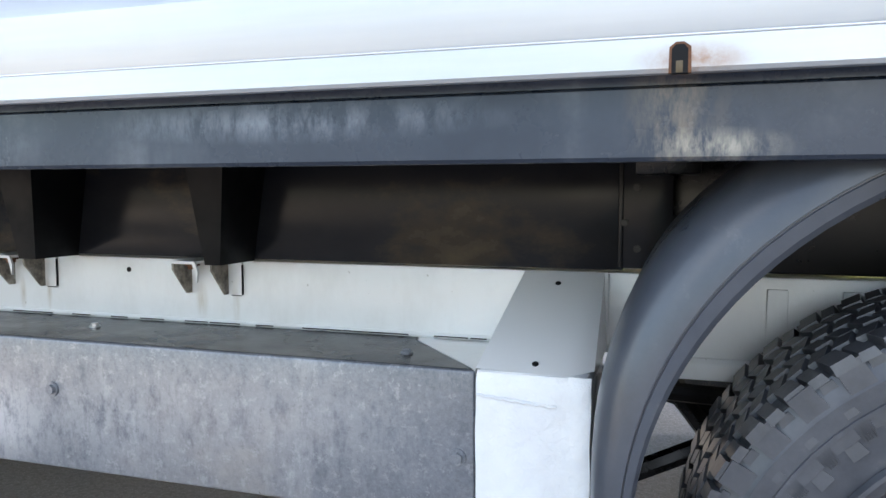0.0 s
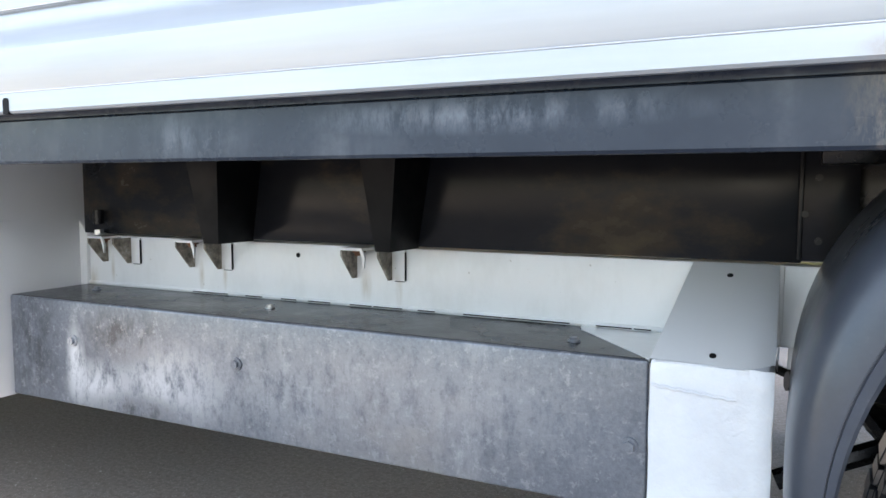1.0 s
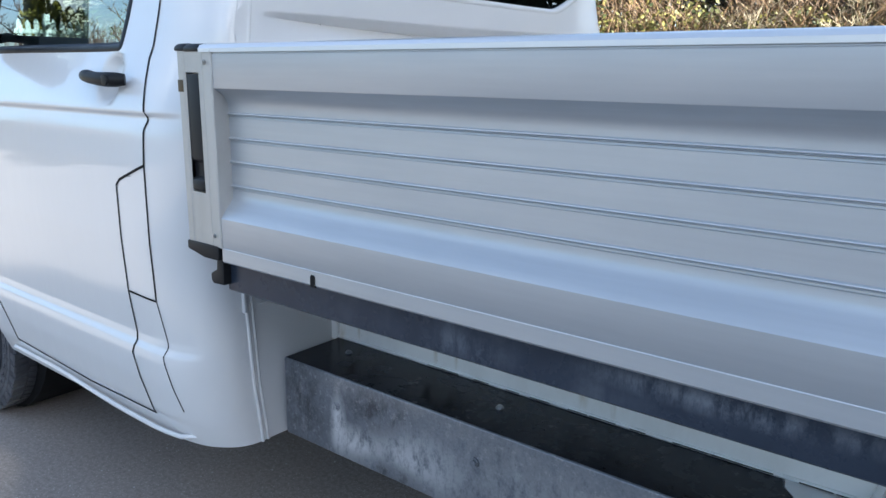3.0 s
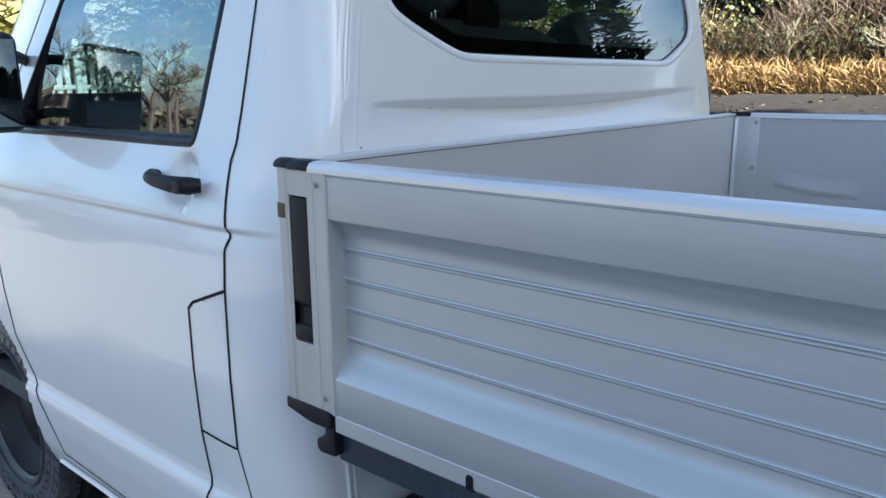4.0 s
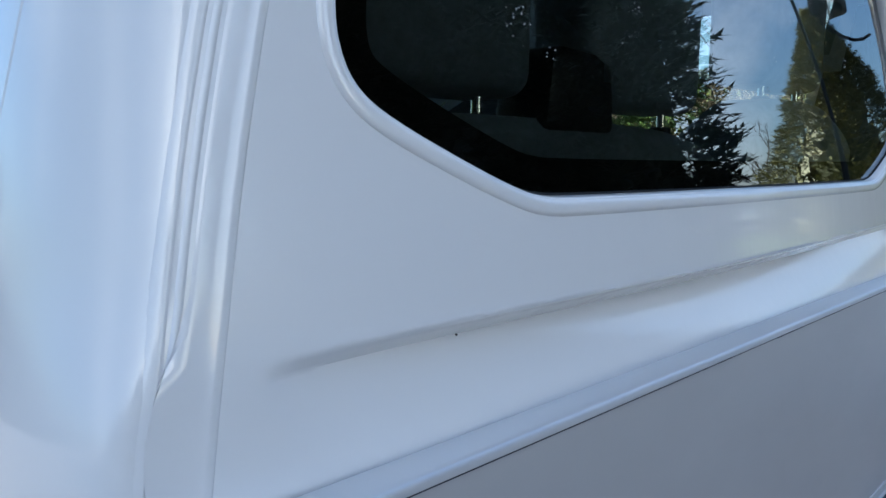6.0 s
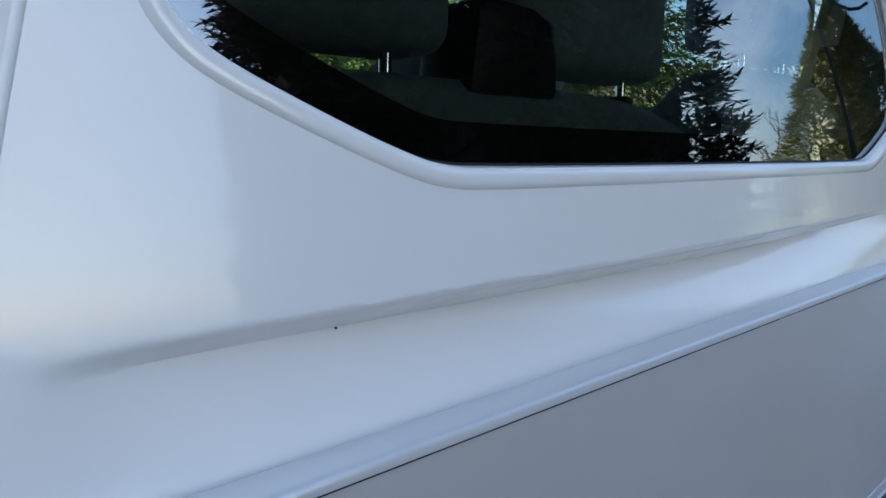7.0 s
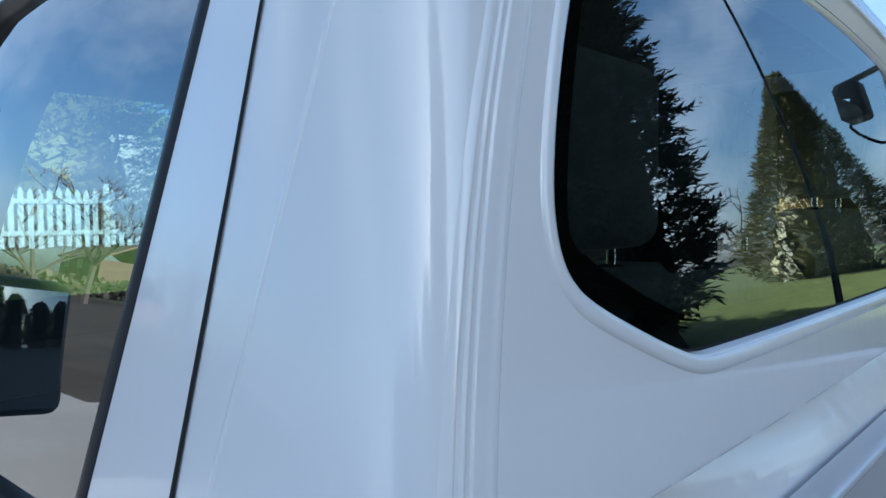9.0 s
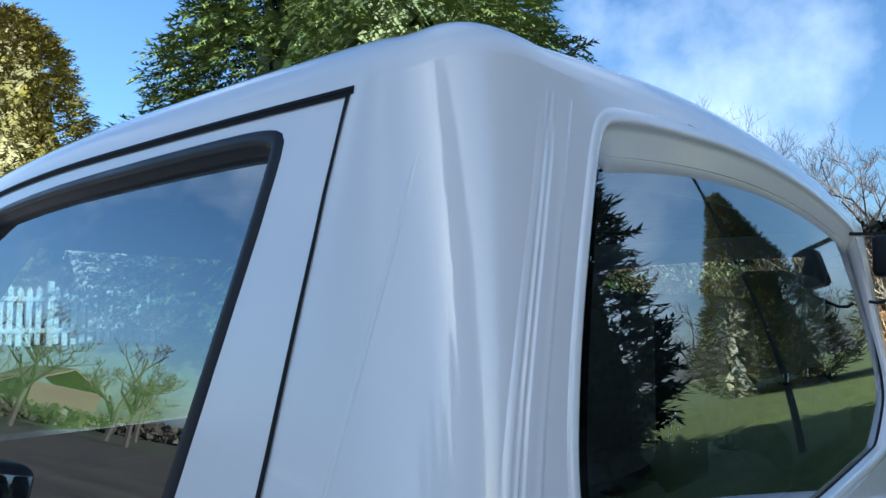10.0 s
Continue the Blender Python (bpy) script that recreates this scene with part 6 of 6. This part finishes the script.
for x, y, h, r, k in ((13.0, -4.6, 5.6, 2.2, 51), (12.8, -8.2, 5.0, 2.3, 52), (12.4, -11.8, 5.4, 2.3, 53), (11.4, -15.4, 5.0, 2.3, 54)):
    conifer("conifer", x, y, 0.0, h, r, conifer_backlit, "low dark conifer in a row beside the yard", k, 4200, 0.40, 0.45)
conifer("conifer", 4.0, 16.0, 0.9, 4.8, 1.95, conifer_mid, "pointed olive-green conifer behind the lawn", 8, 12000, 0.95, 0.22)
conifer("conifer", 1.2, 22.0, 1.3, 3.6, 1.8, conifer_mid, "low olive conifer at the back of the lawn", 9, 1400, 0.5, 0.45)
for k, (x, y, h, s) in enumerate(((-5.2, 24, 9.5, 11), (-7.6, 25, 10.0, 12), (-9.6, 24, 9.0, 13), (1.0, 25, 5.0, 14), (8.5, 24, 4.5, 15), (-2.4, 22, 8.5, 16), (-0.6, 24, 7.5, 46), (-4.0, 26, 8.0, 47), (4.5, 26, 4.2, 48))):
    bare_tree("bare_tree", x, y, 1.2, h, winter_bark, "leafless winter tree with fine twigs", s, 7 if x < -1 else 5, 0.5, h * 0.010, 0.0042)
bare_tree("bare_sapling", -3.5, 15.4, 0.95, 4.0, pale_bark, "pale leafless sapling among undergrowth", 21, 5, 0.5, 0.035)
bare_tree("bare_sapling", -2.0, 15.7, 0.95, 3.4, pale_bark, "pale leafless sapling among undergrowth", 22, 5, 0.6, 0.02)

pole = thing("leaning_pole", (2.27, 10.0, 0.3), "slender dark leaning pole standing in the lawn", "pole")
part("shaft", add_tube(bmesh.new(), [(2.27, 10, 0.2), (2.28, 10, 0.9), (2.30, 10, 1.5), (2.37, 10, 2.3), (2.58, 10, 5.0), (2.95, 10, 9.0)], [0.055, 0.055, 0.05, 0.026, 0.022, 0.02], 8), black_plastic, pole)

# soil edge and the undergrowth on the bank
bm = bmesh.new()
xs = [-26 + 0.5 * k for k in range(55)]
rws = [[bm.verts.new((x, y + 0.25 * noise.noise(Vector((x * 0.7, i, 0))), lawn_height(x, y) + 0.02 + 0.12 * (0.5 + noise.noise(Vector((x * 1.7, y * 1.7, 3)))) * (1 if 0 < i < 5 else 0))) for x in xs] for i, y in enumerate((11.8, 12.6, 13.4, 14.2, 15.6, 17.6))]
for a, b in zip(rws, rws[1:]):
    for k in range(len(xs) - 1):
        bm.faces.new((a[k], a[k + 1], b[k + 1], b[k]))
tagged(part("soil_bed", bm, soil_mat), "dark bare soil strip below the hedge", "soil", kind="structure")


def undergrowth(name, mat, label, seed, count, x0, x1, y0, y1, zlo, zhi, size, style):
    rng = random.Random(seed)
    bm = bmesh.new()
    for _ in range(count):
        x, y = rng.uniform(x0, x1), rng.uniform(y0, y1)
        cl = noise.noise(Vector((x * 0.55, y * 0.55, seed))) * 0.5 + 0.5
        top = zlo + (zhi - zlo) * (0.35 + 0.65 * cl)
        z = lawn_height(x, y) + rng.uniform(0.0, top)
        p = Vector((x, y, z))
        if style == "leaf":
            s = size * rng.uniform(0.6, 1.4)
            a, b = Vector((rng.uniform(-1, 1), rng.uniform(-1, 1), rng.uniform(-1, 1))).normalized(), Vector((rng.uniform(-1, 1), rng.uniform(-1, 1), rng.uniform(-0.3, 1))).normalized()
            c = a.cross(b).normalized() * s * 0.45
            bm.faces.new([bm.verts.new(q) for q in (p - a * s * 0.5, p + c * 0.8, p + a * s * 0.55, p - c * 0.8)])
        else:
            d = Vector((rng.uniform(-0.6, 0.6), rng.uniform(-0.6, 0.3), rng.uniform(0.15, 1))).normalized()
            ln = size * rng.uniform(0.5, 1.4)
            side = d.cross(Vector((rng.uniform(-1, 1), rng.uniform(-1, 1), 0.2))).normalized() * (0.005 if style == "twig" else 0.0065)
            mid, tip = p + d * ln * 0.55, p + d * ln + Vector((rng.uniform(-0.2, 0.2), rng.uniform(-0.2, 0.2), -0.25)) * ln * 0.5
            v = [bm.verts.new(q) for q in (p - side, p + side, mid + side * 0.8, mid - side * 0.8)]
            t = bm.verts.new(tip)
            bm.faces.new(v)
            bm.faces.new((v[3], v[2], t))
    ob = part(name, bm, mat, smooth=False)
    return tagged(ob, label, "undergrowth", kind="stuff")


undergrowth("dry_grass", straw, "sunlit tangle of dry straw-coloured grass", 31, 17000, -11, 1.2, 14.6, 16.4, 0.08, 0.80, 0.30, "blade")
undergrowth("bramble_leaves", ivy_green, "mixed green and yellow bramble leaves", 32, 10000, -12, 1.4, 15.2, 17.2, 0.35, 2.0, 0.10, "leaf")
undergrowth("bramble_twigs", twig_brown, "tangled brown bramble stems", 33, 11000, -12, 1.4, 15.0, 17.0, 0.4, 2.4, 0.55, "twig")
undergrowth("hedge_leaves", conifer_backlit, "dense dark evergreen hedge", 34, 14000, -13, 1.2, 17.2, 19.2, 1.9, 2.8, 0.22, "leaf")
undergrowth("hedge_leaves", ivy_green, "ivy growing over the dark hedge", 35, 5000, -13, 1.2, 16.8, 17.8, 1.4, 2.5, 0.12, "leaf")
undergrowth("leaf_litter", bramble_dark, "brown fallen leaves on the bare soil", 37, 6000, -12, 1.4, 12.0, 14.9, 0.0, 0.06, 0.09, "leaf")

# white picket fence on the bank before the cab
fence = thing("picket_fence", (-13.0, 5.0, 1.1), "white wooden picket fence on a grassy bank", "fence")
pk = bmesh.new()
add_prism(pk, [(-0.045, 0.0), (0.045, 0.0), (0.045, 0.92), (0.0, 1.0), (-0.045, 0.92)], "x", -0.011, 0.011)
pk_me = bpy.data.meshes.new("picket")
pk.to_mesh(pk_me)
pk.free()
pk_me.materials.append(fence_shaded_white)
for k in range(60):
    ob = new("picket", pk_me)
    ob.parent = fence
    ob.matrix_parent_inverse = fence.matrix_world.inverted()
    y = 0.4 + 0.15 * k
    ob.matrix_basis = pose(-13.0, y, 1.12 + 0.02 * math.sin(k * 1.3))
for z in (1.32, 1.85):
    part("fence_rail", box(-12.985, -12.945, 0.3, 9.4, z, z + 0.08, 0.004), fence_shaded_white, fence)
for k in range(6):
    part("fence_post", box(-12.97, -12.88, 0.35 + 1.75 * k, 0.45 + 1.75 * k, 1.0, 2.2, 0.006), fence_shaded_white, fence)


def house(name, x0, x1, y0, y1, z0, eaves, ridge, wall_mat, label, windows=True):
    th = thing(name, ((x0 + x1) / 2, (y0 + y1) / 2, z0), label, "house")
    part("wall", box(x0, x1, y0, y1, z0, z0 + eaves), wall_mat, th, smooth=False)
    ym = (y0 + y1) / 2
    part("roof", prism([(y0 - 0.4, z0 + eaves - 0.1), (ym, z0 + ridge), (y1 + 0.4, z0 + eaves - 0.1), (y1 + 0.4, z0 + eaves + 0.12), (ym, z0 + ridge + 0.24), (y0 - 0.4, z0 + eaves + 0.12)], "x", x0 - 0.3, x1 + 0.3), roof_tile, th, smooth=False)
    if windows:
        for zz in (1.0, 3.6):
            for k in range(3):
                x = x0 + (x1 - x0) * (k + 0.5) / 3
                w = part("window", box(x - 0.6, x + 0.6, y1 - 0.05, y1 + 0.03, z0 + zz, z0 + zz + 1.2), fence_shaded_white, th)
                part("pane", box(x - 0.52, x + 0.52, y1 + 0.02, y1 + 0.035, z0 + zz + 0.08, z0 + zz + 1.12), gloss_black, w)
    return th


house("brick_house", -95, -84, -44, -36, 0, 5.0, 7.5, brick_mat, "red brick house across the road")
house("brick_house", -100, -90, -26, -18, 0, 5.0, 7.5, brick_mat, "red brick house across the road")
house("cream_house", -44, -33, 10, 18, 1.0, 4.4, 6.0, render_cream, "cream rendered house beyond the fence")
for x, y, h, s in ((-46, -19, 12.0, 41), (-46, -25, 11.5, 42), (-60, -21, 12.5, 43), (-40, -23, 9.5, 44), (-56, -33, 12.0, 45)):
    bare_tree("bare_tree", x, y, 0, h, bark, "leafless tree by the road", s, 6, 0.5, None, 0.022)
undergrowth("roadside_hedge", bramble_dark, "low dark hedge along the road", 36, 5000, -78, -70, -70, 0, 1.2, 2.6, 0.9, "leaf")

# the road beyond the yard, with its grass verge
bm = bmesh.new()
xs, ys = [-160 + 8 * k for k in range(20)], [-87.5 + 6 * k for k in range(15)]
rws = [[bm.verts.new((x, y + (1.5 * noise.noise(Vector((x * 0.05, 0, 5))) if y > -8 else 0), 0.006)) for x in xs] for y in ys]
for a, b in zip(rws, rws[1:]):
    for k in range(len(xs) - 1):
        bm.faces.new((a[k], a[k + 1], b[k + 1], b[k]))
tagged(part("road", bm, road_mat), "brown-grey tarmac road beyond the yard", "road", kind="structure")
bm = bmesh.new()
for x0 in range(-160, -24, 8):
    bm.faces.new([bm.verts.new(p) for p in ((x0, -32 + 0.12 * x0, 0.02), (x0 + 8, -32 + 0.12 * (x0 + 8), 0.02), (x0 + 8, -19 + 0.10 * (x0 + 8), 0.02), (x0, -19 + 0.10 * x0, 0.02))])
bmesh.ops.remove_doubles(bm, verts=bm.verts, dist=0.001)
tagged(part("verge", bm, verge_mat), "mown grass verge beside the road", "verge", kind="structure")

# loose grit on the tarmac beside the truck
rng = random.Random(61)
bm = bmesh.new()
for _ in range(5500):
    x, y = rng.uniform(-0.9, 2.3), rng.uniform(-0.5, 0.75)
    s = rng.uniform(0.0007, 0.0019) * (1.9 if rng.random() < 0.10 else 1)
    v = [bm.verts.new((x + s * rng.uniform(0.7, 1.3) * math.cos(a), y + s * rng.uniform(0.7, 1.3) * math.sin(a), 0.0006)) for a in (0.3, 1.6, 2.9, 4.1, 5.3)]
    t = bm.verts.new((x + s * 0.2, y, s * rng.uniform(0.7, 1.1)))
    for k in range(5):
        bm.faces.new((v[k], v[(k + 1) % 5], t))
tagged(part("grit", bm, grit_mat, smooth=False), "pale loose grit scattered on the tarmac", "grit", kind="stuff")
